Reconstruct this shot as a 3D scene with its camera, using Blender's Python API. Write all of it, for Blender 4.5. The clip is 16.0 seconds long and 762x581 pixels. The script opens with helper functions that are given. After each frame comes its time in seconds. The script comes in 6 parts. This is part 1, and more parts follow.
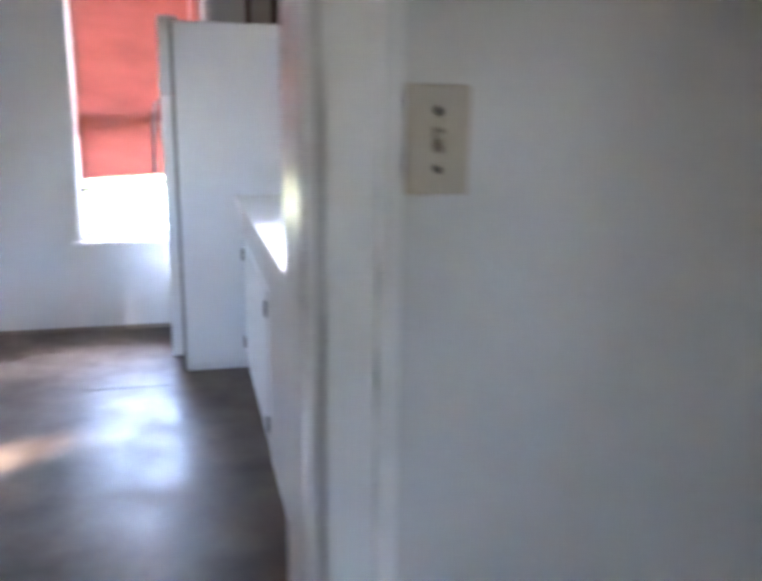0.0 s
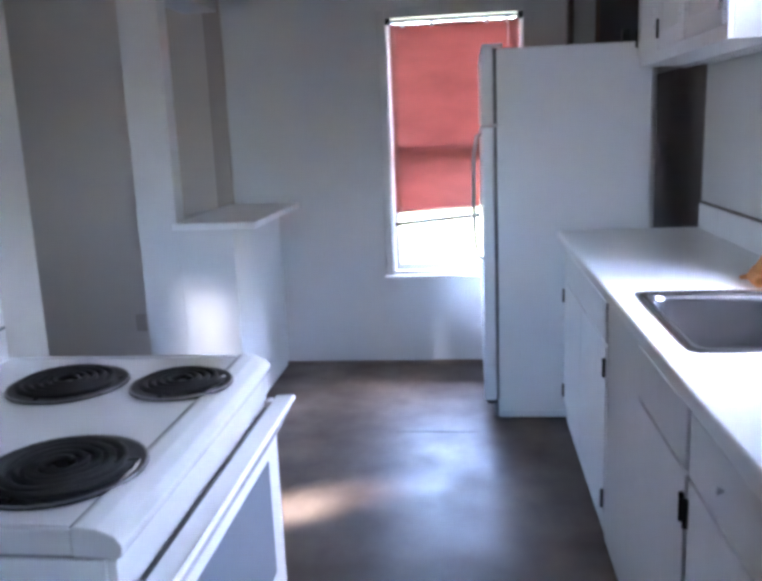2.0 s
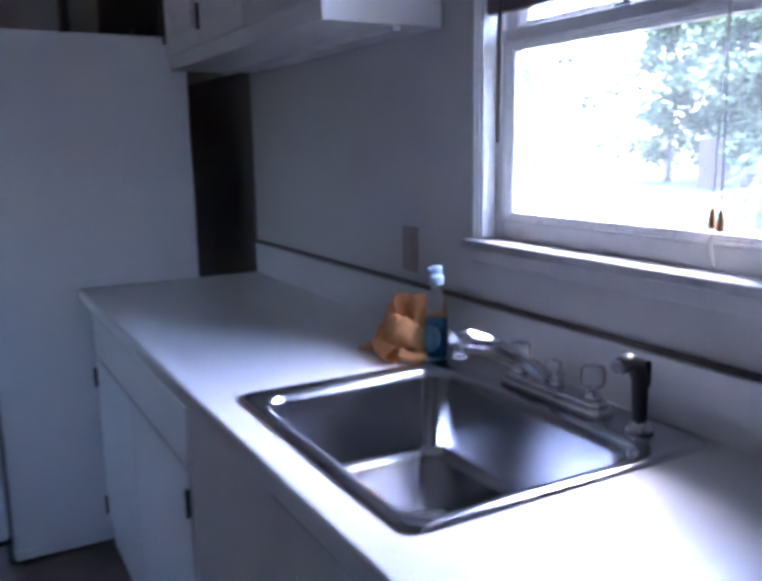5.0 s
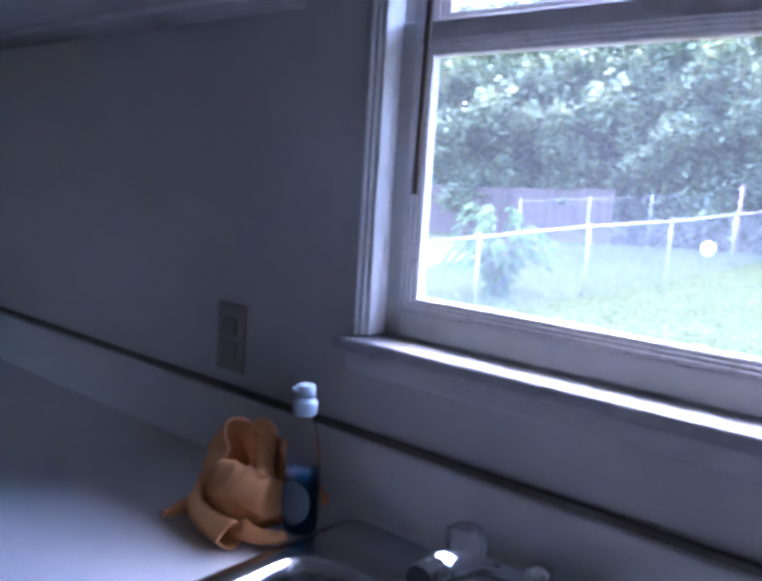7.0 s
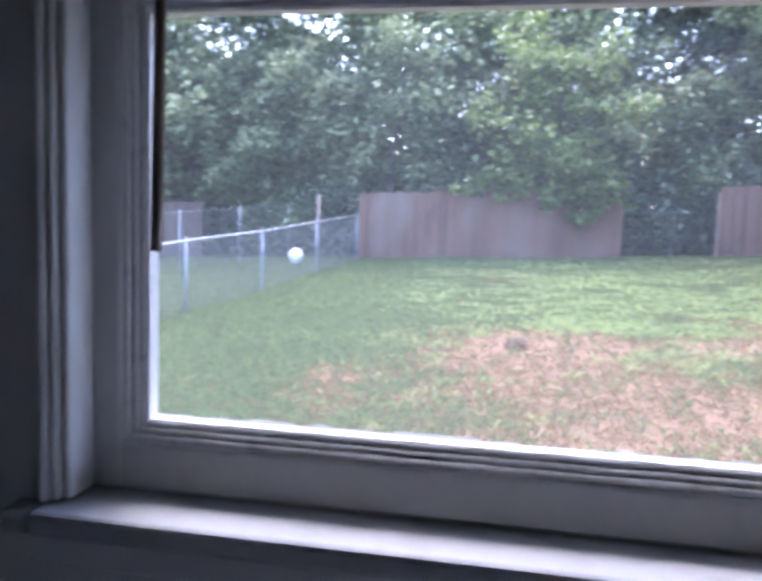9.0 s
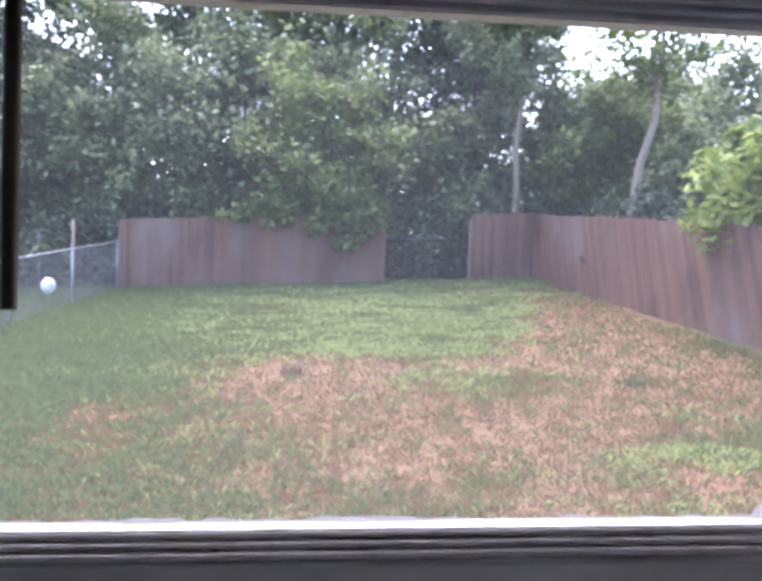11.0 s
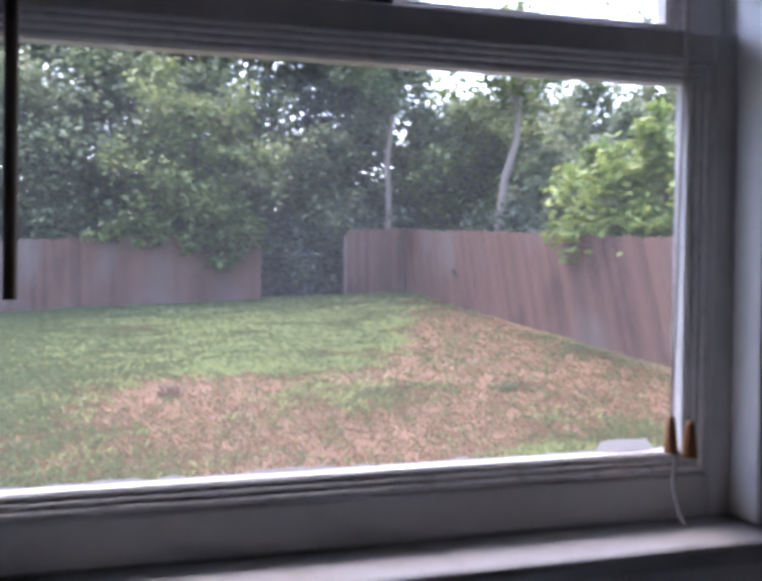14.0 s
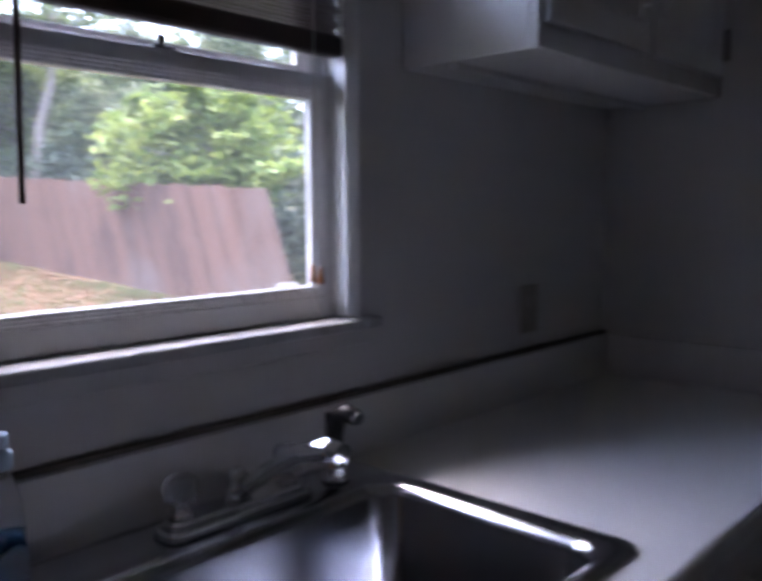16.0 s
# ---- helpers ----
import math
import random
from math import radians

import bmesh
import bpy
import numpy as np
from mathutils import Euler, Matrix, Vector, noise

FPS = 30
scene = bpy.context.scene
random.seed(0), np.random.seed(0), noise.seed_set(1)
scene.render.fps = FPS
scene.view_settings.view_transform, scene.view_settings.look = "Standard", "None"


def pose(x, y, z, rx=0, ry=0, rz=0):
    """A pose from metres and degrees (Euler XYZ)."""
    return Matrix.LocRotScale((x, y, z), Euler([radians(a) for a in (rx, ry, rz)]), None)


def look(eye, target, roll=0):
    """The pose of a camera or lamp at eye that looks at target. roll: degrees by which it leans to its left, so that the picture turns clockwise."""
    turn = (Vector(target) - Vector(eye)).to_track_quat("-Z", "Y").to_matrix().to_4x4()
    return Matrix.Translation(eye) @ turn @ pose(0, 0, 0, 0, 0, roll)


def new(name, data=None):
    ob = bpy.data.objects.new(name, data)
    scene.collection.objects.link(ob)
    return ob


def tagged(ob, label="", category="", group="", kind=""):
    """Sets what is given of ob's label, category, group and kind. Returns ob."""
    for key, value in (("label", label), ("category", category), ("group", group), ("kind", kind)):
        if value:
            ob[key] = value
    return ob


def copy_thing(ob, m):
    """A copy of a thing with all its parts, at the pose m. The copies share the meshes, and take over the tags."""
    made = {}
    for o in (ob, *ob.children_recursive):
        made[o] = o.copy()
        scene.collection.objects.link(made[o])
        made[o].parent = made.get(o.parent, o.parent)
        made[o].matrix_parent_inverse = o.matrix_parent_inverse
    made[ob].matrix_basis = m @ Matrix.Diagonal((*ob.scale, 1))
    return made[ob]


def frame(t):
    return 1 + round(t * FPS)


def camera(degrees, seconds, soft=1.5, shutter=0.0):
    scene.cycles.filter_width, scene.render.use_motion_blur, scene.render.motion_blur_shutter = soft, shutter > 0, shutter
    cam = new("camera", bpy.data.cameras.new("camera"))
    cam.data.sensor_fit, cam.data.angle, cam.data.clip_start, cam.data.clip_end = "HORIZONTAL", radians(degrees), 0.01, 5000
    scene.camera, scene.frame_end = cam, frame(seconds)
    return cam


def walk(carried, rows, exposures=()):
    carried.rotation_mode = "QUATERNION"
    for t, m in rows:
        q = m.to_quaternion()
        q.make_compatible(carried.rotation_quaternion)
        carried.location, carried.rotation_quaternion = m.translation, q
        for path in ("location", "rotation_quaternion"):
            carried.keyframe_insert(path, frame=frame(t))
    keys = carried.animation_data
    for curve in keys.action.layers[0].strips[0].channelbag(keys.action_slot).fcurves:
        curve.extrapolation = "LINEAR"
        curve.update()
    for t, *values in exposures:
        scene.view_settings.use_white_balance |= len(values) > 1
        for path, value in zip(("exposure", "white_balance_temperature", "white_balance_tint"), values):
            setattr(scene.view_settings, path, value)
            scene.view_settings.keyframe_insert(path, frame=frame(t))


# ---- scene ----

# ======== camera ========
cam = camera(51.7, 16.0, soft=3.8, shutter=0.5)
PATH = [
    (0, (-0.88, -3.926, 1.342), (-0.403, -2.038, 0.885), 0.7),
    (0.5, (-1.032, -3.863, 1.392), (-0.823, -1.913, 0.997), -0.1),
    (1, (-1.067, -3.772, 1.389), (-1.052, -1.809, 1.002), -0.5),
    (1.5, (-1.048, -3.684, 1.394), (-1.195, -1.729, 0.996), -1.6),
    (2, (-1.024, -3.602, 1.397), (-1.252, -1.657, 0.992), -2.4),
    (2.5, (-1.031, -3.478, 1.386), (-1.193, -1.525, 0.983), -2.2),
    (3, (-1.068, -3.336, 1.377), (-1.005, -1.379, 0.97), -0.9),
    (3.5, (-1.055, -3.189, 1.348), (-0.752, -1.25, 0.958), -0.3),
    (4, (-1.015, -3.035, 1.346), (-0.488, -1.145, 0.958), -0.4),
    (4.5, (-1.0, -2.867, 1.34), (-0.254, -1.047, 0.975), -0.7),
    (4.7, (-1.01, -2.796, 1.355), (-0.174, -1.017, 0.988), -0.9),
    (6.8, (-0.803, -2.067, 1.356), (0.652, -0.723, 1.085), 2.9),
    (7, (-0.801, -2.039, 1.367), (0.705, -0.752, 1.093), 3.6),
    (7.5, (-0.787, -2.011, 1.378), (0.842, -0.876, 1.134), 2.0),
    (8, (-0.702, -1.921, 1.379), (1.053, -0.987, 1.165), 0.8),
    (8.5, (-0.569, -1.752, 1.388), (1.305, -1.086, 1.178), 0.7),
    (9, (-0.539, -1.688, 1.385), (1.413, -1.302, 1.189), 1.7),
    (9.5, (-0.516, -1.664, 1.385), (1.474, -1.558, 1.215), 1.1),
    (10, (-0.493, -1.566, 1.382), (1.496, -1.698, 1.225), 1.5),
    (10.2, (-0.497, -1.56, 1.394), (1.489, -1.736, 1.244), 1.8),
    (12.3, (-0.335, -1.605, 1.385), (1.653, -1.803, 1.290), 1.2),
    (12.5, (-0.335, -1.6, 1.385), (1.653, -1.802, 1.288), 1.2),
    (13, (-0.345, -1.575, 1.39), (1.636, -1.839, 1.309), 1.0),
    (13.5, (-0.404, -1.59, 1.385), (1.563, -1.946, 1.314), 0.2),
    (14, (-0.56, -1.526, 1.377), (1.373, -2.035, 1.309), 0.2),
    (14.5, (-0.705, -1.471, 1.368), (1.179, -2.137, 1.279), -0.9),
    (15, (-0.874, -1.353, 1.335), (0.937, -2.192, 1.212), -3.5),
    (15.5, (-0.958, -1.207, 1.332), (0.729, -2.268, 1.168), -3.4),
    (16, (-0.981, -1.025, 1.341), (0.366, -2.49, 1.143), -0.4),
]
EXPOSURES = [(0.0, 7.7, 6700, 18), (0.5, 7.5, 6500, 18), (1.0, 7.5, 6300, 19), (1.5, 7.2, 6100, 20), (3.0, 7.05, 5900, 20), (4.0, 6.4, 5600, 21), (4.7, 5.95, 5500, 24), (7.0, 5.05, 5250, 29), (7.5, 4.95, 5250, 29), (8.3, 4.4, 5400, 26), (9.0, 3.88, 5750, 22), (9.5, 3.7, 5950, 23), (10.0, 3.58, 6250, 24), (12.5, 3.42, 6330, 24), (14.0, 3.38, 6270, 25), (15.0, 3.7, 6350, 25), (16.0, 4.15, 6250, 24)]
walk(cam, [(t, look(eye, target, roll)) for t, eye, target, roll in PATH], EXPOSURES)

# ======== world and sun ========
SUN_AZIMUTH, SUN_ELEVATION = radians(80), radians(66)
world = bpy.data.worlds.new("overcast_sky")
scene.world = world
world.use_nodes = True
sky = world.node_tree.nodes.new("ShaderNodeTexSky")
sky.sky_type = "NISHITA"
sky.sun_disc = False
sky.sun_elevation, sky.sun_rotation = SUN_ELEVATION, SUN_AZIMUTH
sky.dust_density, sky.air_density, sky.ozone_density = 3.0, 1.0, 2.0
world.node_tree.nodes["Background"].inputs["Strength"].default_value = 0.15
world.node_tree.links.new(sky.outputs[0], world.node_tree.nodes["Background"].inputs["Color"])
lamp = bpy.data.lights.new("sun", "SUN")
lamp.energy, lamp.angle, lamp.color = 0.2, radians(35), (1.0, 0.97, 0.93)
sun = new("sun", lamp)
toward = Vector((math.sin(SUN_AZIMUTH) * math.cos(SUN_ELEVATION), math.cos(SUN_AZIMUTH) * math.cos(SUN_ELEVATION), math.sin(SUN_ELEVATION)))
sun.matrix_world = look(toward * 40, (0, 0, 0))


def aimed_patch_lamp(eye, target, width, tall, power, spread):
    """Added lamp in the next room's unseen opening, aimed to lay a light patch."""
    d = bpy.data.lights.new("added_light_patch", "AREA")
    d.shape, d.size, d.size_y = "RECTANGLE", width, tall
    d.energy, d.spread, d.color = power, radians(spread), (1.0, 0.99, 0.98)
    new("added_light_patch", d).matrix_world = look(eye, target)


# Low wall patch first, then the floor patch.
aimed_patch_lamp((-4.69, -2.52, 1.52), (-2.30, 0.02, 0.47), 0.13, 0.34, 0.0022, 4)
aimed_patch_lamp((-4.69, -2.62, 1.60), (-1.70, -0.90, 0.0), 0.07, 0.12, 0.016, 5)


# ======== materials ========
def nodes_of(name):
    m = bpy.data.materials.new(name)
    m.use_nodes = True
    t = m.node_tree
    return m, t, t.nodes["Principled BSDF"]


def surface(name, colour, rough=0.5, metal=0.0, vary=0.12, scale=3.0, grain=60.0, bump=0.1, coat=0.0, dirt=None, dirt_amount=0.0, stretch=(1, 1, 1), random_tint=0.0):
    """A painted or solid surface with broad stains, fine grain and a little relief."""
    m, t, p = nodes_of(name)
    n, l = t.nodes, t.links
    co = n.new("ShaderNodeTexCoord")
    mp = n.new("ShaderNodeMapping")
    mp.inputs["Scale"].default_value = stretch
    l.new(co.outputs["Object"], mp.inputs["Vector"])
    big = n.new("ShaderNodeTexNoise")
    big.inputs["Scale"].default_value, big.inputs["Detail"].default_value = scale, 6
    fine = n.new("ShaderNodeTexNoise")
    fine.inputs["Scale"].default_value, fine.inputs["Detail"].default_value = grain, 4
    l.new(mp.outputs[0], big.inputs["Vector"])
    l.new(mp.outputs[0], fine.inputs["Vector"])
    a = n.new("ShaderNodeMix")
    a.data_type = "RGBA"
    a.inputs[6].default_value = (*[c * (1 - vary) for c in colour], 1)
    a.inputs[7].default_value = (*[min(1, c * (1 + vary)) for c in colour], 1)
    mixed = n.new("ShaderNodeMath")
    mixed.operation = "MULTIPLY_ADD"
    mixed.inputs[1].default_value, mixed.inputs[2].default_value = 0.35, 0.0
    l.new(fine.outputs["Fac"], mixed.inputs[0])
    add = n.new("ShaderNodeMath")
    add.operation = "MULTIPLY_ADD"
    add.inputs[1].default_value = 0.65
    l.new(big.outputs["Fac"], add.inputs[0])
    l.new(mixed.outputs[0], add.inputs[2])
    l.new(add.outputs[0], a.inputs["Factor"])
    out = a.outputs[2]
    if dirt:
        spots = n.new("ShaderNodeTexNoise")
        spots.inputs["Scale"].default_value, spots.inputs["Detail"].default_value = scale * 2.3, 8
        l.new(mp.outputs[0], spots.inputs["Vector"])
        ramp = n.new("ShaderNodeMapRange")
        ramp.inputs["From Min"].default_value, ramp.inputs["From Max"].default_value = 0.55, 0.75
        ramp.inputs["To Max"].default_value = dirt_amount
        l.new(spots.outputs["Fac"], ramp.inputs["Value"])
        d = n.new("ShaderNodeMix")
        d.data_type = "RGBA"
        l.new(ramp.outputs[0], d.inputs["Factor"])
        l.new(out, d.inputs[6])
        d.inputs[7].default_value = (*dirt, 1)
        out = d.outputs[2]
    if random_tint:
        info = n.new("ShaderNodeObjectInfo")
        hsv = n.new("ShaderNodeHueSaturation")
        rng = n.new("ShaderNodeMapRange")
        rng.inputs["To Min"].default_value, rng.inputs["To Max"].default_value = 1 - random_tint, 1 + random_tint
        l.new(info.outputs["Random"], rng.inputs["Value"])
        l.new(rng.outputs[0], hsv.inputs["Value"])
        l.new(out, hsv.inputs["Color"])
        out = hsv.outputs[0]
    l.new(out, p.inputs["Base Color"])
    p.inputs["Roughness"].default_value, p.inputs["Metallic"].default_value = rough, metal
    if coat:
        p.inputs["Coat Weight"].default_value, p.inputs["Coat Roughness"].default_value = coat, 0.15
    if bump:
        b = n.new("ShaderNodeBump")
        b.inputs["Strength"].default_value, b.inputs["Distance"].default_value = bump, 0.004
        l.new(add.outputs[0], b.inputs["Height"])
        l.new(b.outputs[0], p.inputs["Normal"])
    return m


def leafy(name, low, high, sheer=0.35):
    """Leaves that let some light through, each with its own shade of green."""
    m, t, p = nodes_of(name)
    n, l = t.nodes, t.links
    geo = n.new("ShaderNodeNewGeometry")
    mix = n.new("ShaderNodeMix")
    mix.data_type = "RGBA"
    mix.inputs[6].default_value, mix.inputs[7].default_value = (*low, 1), (*high, 1)
    l.new(geo.outputs["Random Per Island"], mix.inputs["Factor"])
    l.new(mix.outputs[2], p.inputs["Base Color"])
    p.inputs["Roughness"].default_value, p.inputs["Specular IOR Level"].default_value = 0.6, 0.25
    tr = n.new("ShaderNodeBsdfTranslucent")
    l.new(mix.outputs[2], tr.inputs["Color"])
    ms = n.new("ShaderNodeMixShader")
    ms.inputs[0].default_value = sheer
    l.new(p.outputs[0], ms.inputs[1])
    l.new(tr.outputs[0], ms.inputs[2])
    l.new(ms.outputs[0], n["Material Output"].inputs["Surface"])
    return m


def clear(name, tint=(1, 1, 1), dust=0.0, ior=1.3):
    """A clean or slightly dusty pane: see-through, with the gloss of glass."""
    m, t, p = nodes_of(name)
    n, l = t.nodes, t.links
    tp, gl, fr, ms = n.new("ShaderNodeBsdfTransparent"), n.new("ShaderNodeBsdfGlossy"), n.new("ShaderNodeFresnel"), n.new("ShaderNodeMixShader")
    tp.inputs["Color"].default_value = (*tint, 1)
    gl.inputs["Roughness"].default_value = 0.03
    fr.inputs["IOR"].default_value = ior
    l.new(fr.outputs[0], ms.inputs[0])
    l.new(tp.outputs[0], ms.inputs[1])
    l.new(gl.outputs[0], ms.inputs[2])
    out = ms.outputs[0]
    if dust:
        df, m2, nz, rg, co = n.new("ShaderNodeBsdfTranslucent"), n.new("ShaderNodeMixShader"), n.new("ShaderNodeTexNoise"), n.new("ShaderNodeMapRange"), n.new("ShaderNodeTexCoord")
        df.inputs["Color"].default_value = (0.7, 0.72, 0.75, 1)
        nz.inputs["Scale"].default_value, nz.inputs["Detail"].default_value = 4, 5
        l.new(co.outputs["Object"], nz.inputs["Vector"])
        rg.inputs["From Min"].default_value, rg.inputs["From Max"].default_value = 0.15, 0.955
        rg.inputs["To Min"].default_value, rg.inputs["To Max"].default_value = dust * 0.45, dust
        l.new(nz.outputs["Fac"], rg.inputs["Value"])
        l.new(rg.outputs[0], m2.inputs[0])
        l.new(out, m2.inputs[1])
        l.new(df.outputs[0], m2.inputs[2])
        out = m2.outputs[0]
    l.new(out, n["Material Output"].inputs["Surface"])
    return m


def shade_cloth(name, colour, sheer):
    """A thin woven shade: daylight behind it glows through."""
    m, t, p = nodes_of(name)
    n, l = t.nodes, t.links
    co, wv, mix = n.new("ShaderNodeTexCoord"), n.new("ShaderNodeTexNoise"), n.new("ShaderNodeMix")
    mp = n.new("ShaderNodeMapping")
    mp.inputs["Scale"].default_value = (1.3, 1.3, 3)
    l.new(co.outputs["Object"], mp.inputs["Vector"])
    wv.inputs["Scale"].default_value = 3
    l.new(mp.outputs[0], wv.inputs["Vector"])
    mix.data_type = "RGBA"
    mix.inputs[6].default_value, mix.inputs[7].default_value = (*[c * 0.72 for c in colour], 1), (*[min(1, c * 1.3) for c in colour], 1)
    l.new(wv.outputs["Fac"], mix.inputs["Factor"])
    l.new(mix.outputs[2], p.inputs["Base Color"])
    p.inputs["Roughness"].default_value = 0.8
    tr, ms = n.new("ShaderNodeBsdfTranslucent"), n.new("ShaderNodeMixShader")
    l.new(mix.outputs[2], tr.inputs["Color"])
    ms.inputs[0].default_value = sheer
    l.new(p.outputs[0], ms.inputs[1])
    l.new(tr.outputs[0], ms.inputs[2])
    l.new(ms.outputs[0], n["Material Output"].inputs["Surface"])
    return m


def floor_material():
    """Worn brown sheet flooring printed in planks along the room, with a dull waxy gloss."""
    m, t, p = nodes_of("floor_brown_vinyl")
    n, l = t.nodes, t.links
    co, mp = n.new("ShaderNodeTexCoord"), n.new("ShaderNodeMapping")
    l.new(co.outputs["Object"], mp.inputs["Vector"])
    mp.inputs["Scale"].default_value = (1, 0.35, 1)
    a, b, c = n.new("ShaderNodeTexNoise"), n.new("ShaderNodeTexNoise"), n.new("ShaderNodeTexNoise")
    a.inputs["Scale"].default_value, a.inputs["Detail"].default_value = 3.2, 9
    b.inputs["Scale"].default_value, b.inputs["Detail"].default_value = 20, 6
    c.inputs["Scale"].default_value, c.inputs["Detail"].default_value = 5.0, 7
    l.new(co.outputs["Object"], a.inputs["Vector"])
    l.new(mp.outputs[0], b.inputs["Vector"])
    l.new(co.outputs["Object"], c.inputs["Vector"])
    m1, m2 = n.new("ShaderNodeMix"), n.new("ShaderNodeMix")
    m1.data_type = m2.data_type = "RGBA"
    m1.inputs[6].default_value, m1.inputs[7].default_value = (0.062, 0.043, 0.031, 1), (0.17, 0.128, 0.098, 1)
    worn = n.new("ShaderNodeMapRange")
    worn.inputs["From Min"].default_value, worn.inputs["From Max"].default_value = 0.32, 0.68
    l.new(a.outputs["Fac"], worn.inputs["Value"])
    l.new(worn.outputs[0], m1.inputs["Factor"])
    rg = n.new("ShaderNodeMapRange")
    rg.inputs["From Min"].default_value, rg.inputs["From Max"].default_value, rg.inputs["To Max"].default_value = 0.4, 0.75, 0.3
    l.new(b.outputs["Fac"], rg.inputs["Value"])
    l.new(rg.outputs[0], m2.inputs["Factor"])
    l.new(m1.outputs[2], m2.inputs[6])
    m2.inputs[7].default_value = (0.065, 0.045, 0.033, 1)
    l.new(m2.outputs[2], p.inputs["Base Color"])
    r2 = n.new("ShaderNodeMapRange")
    r2.inputs["From Min"].default_value, r2.inputs["From Max"].default_value = 0.3, 0.7
    r2.inputs["To Min"].default_value, r2.inputs["To Max"].default_value = 0.34, 0.55
    p.inputs["Specular IOR Level"].default_value = 0.24
    l.new(c.outputs["Fac"], r2.inputs["Value"])
    l.new(r2.outputs[0], p.inputs["Roughness"])
    bp = n.new("ShaderNodeBump")
    bp.inputs["Strength"].default_value, bp.inputs["Distance"].default_value = 0.12, 0.003
    l.new(a.outputs["Fac"], bp.inputs["Height"])
    l.new(bp.outputs[0], p.inputs["Normal"])
    return m


def ground_material():
    """Thin lawn over red clay: the 'lawn' attribute says how much grass covers the clay."""
    m, t, p = nodes_of("lawn_and_clay")
    n, l = t.nodes, t.links
    co = n.new("ShaderNodeTexCoord")
    at = n.new("ShaderNodeAttribute")
    at.attribute_name = "lawn"
    a, b, c = n.new("ShaderNodeTexNoise"), n.new("ShaderNodeTexNoise"), n.new("ShaderNodeTexNoise")
    for k, s, d in ((a, 0.55, 8), (b, 7.0, 8), (c, 2.1, 6)):
        k.inputs["Scale"].default_value, k.inputs["Detail"].default_value = s, d
        l.new(co.outputs["Object"], k.inputs["Vector"])
    clay, green, mix = n.new("ShaderNodeMix"), n.new("ShaderNodeMix"), n.new("ShaderNodeMix")
    for k in (clay, green, mix):
        k.data_type = "RGBA"
    clay.inputs[6].default_value, clay.inputs[7].default_value = (0.090, 0.053, 0.031, 1), (0.150, 0.096, 0.057, 1)
    l.new(b.outputs["Fac"], clay.inputs["Factor"])
    green.inputs[6].default_value, green.inputs[7].default_value = (0.058, 0.066, 0.026, 1), (0.112, 0.112, 0.052, 1)
    l.new(c.outputs["Fac"], green.inputs["Factor"])
    s1 = n.new("ShaderNodeMath")
    s1.operation = "MULTIPLY_ADD"
    s1.inputs[1].default_value = 1.5
    l.new(b.outputs["Fac"], s1.inputs[0])
    s2 = n.new("ShaderNodeMath")
    s2.operation = "SUBTRACT"
    s2.inputs[1].default_value = 0.75
    l.new(at.outputs["Fac"], s1.inputs[2])
    l.new(s1.outputs[0], s2.inputs[0])
    rg = n.new("ShaderNodeMapRange")
    rg.inputs["From Min"].default_value, rg.inputs["From Max"].default_value = 0.15, 0.8
    l.new(s2.outputs[0], rg.inputs["Value"])
    l.new(rg.outputs[0], mix.inputs["Factor"])
    l.new(clay.outputs[2], mix.inputs[6])
    l.new(green.outputs[2], mix.inputs[7])
    l.new(mix.outputs[2], p.inputs["Base Color"])
    p.inputs["Roughness"].default_value, p.inputs["Specular IOR Level"].default_value = 0.95, 0.08
    bp = n.new("ShaderNodeBump")
    bp.inputs["Strength"].default_value, bp.inputs["Distance"].default_value = 0.8, 0.04
    l.new(b.outputs["Fac"], bp.inputs["Height"])
    l.new(bp.outputs[0], p.inputs["Normal"])
    return m


WALL = surface("wall_offwhite_paint", (0.58, 0.575, 0.56), 0.55, vary=0.05, scale=1.4, grain=120, bump=0.12, dirt=(0.5, 0.47, 0.43), dirt_amount=0.25)
HALL = surface("wall_beige_paint", (0.50, 0.455, 0.40), 0.6, vary=0.06, scale=1.4, grain=120, bump=0.12)
CEIL = surface("ceiling_white_paint", (0.72, 0.72, 0.70), 0.8, vary=0.04, grain=90, bump=0.2)
TRIM = surface("trim_white_gloss", (0.72, 0.715, 0.70), 0.32, vary=0.05, scale=5, grain=80, bump=0.08, dirt=(0.45, 0.42, 0.38), dirt_amount=0.2)
SASH = surface("sash_white_paint", (0.70, 0.70, 0.69), 0.38, vary=0.06, scale=8, grain=90, bump=0.12, dirt=(0.35, 0.33, 0.3), dirt_amount=0.25)
PUTTY = surface("glazing_putty", (0.82, 0.81, 0.79), 0.6, vary=0.08, scale=30, grain=200, bump=0.4, dirt=(0.25, 0.22, 0.2), dirt_amount=0.25)
# Greyer than the sash paint: weaker skylight on the sill, put into its colour.
SILL = surface("dull_darkened_sill_paint", (0.40, 0.405, 0.41), 0.6, vary=0.12, scale=9, grain=80, bump=0.2, dirt=(0.25, 0.23, 0.21), dirt_amount=0.4)
CAB = surface("cabinet_white_paint", (0.70, 0.70, 0.70), 0.35, vary=0.04, scale=4, grain=70, bump=0.1, dirt=(0.5, 0.48, 0.45), dirt_amount=0.15)
COUNTER = surface("counter_white_laminate", (0.74, 0.74, 0.74), 0.3, vary=0.03, scale=6, grain=150, bump=0.02, dirt=(0.6, 0.58, 0.55), dirt_amount=0.15)
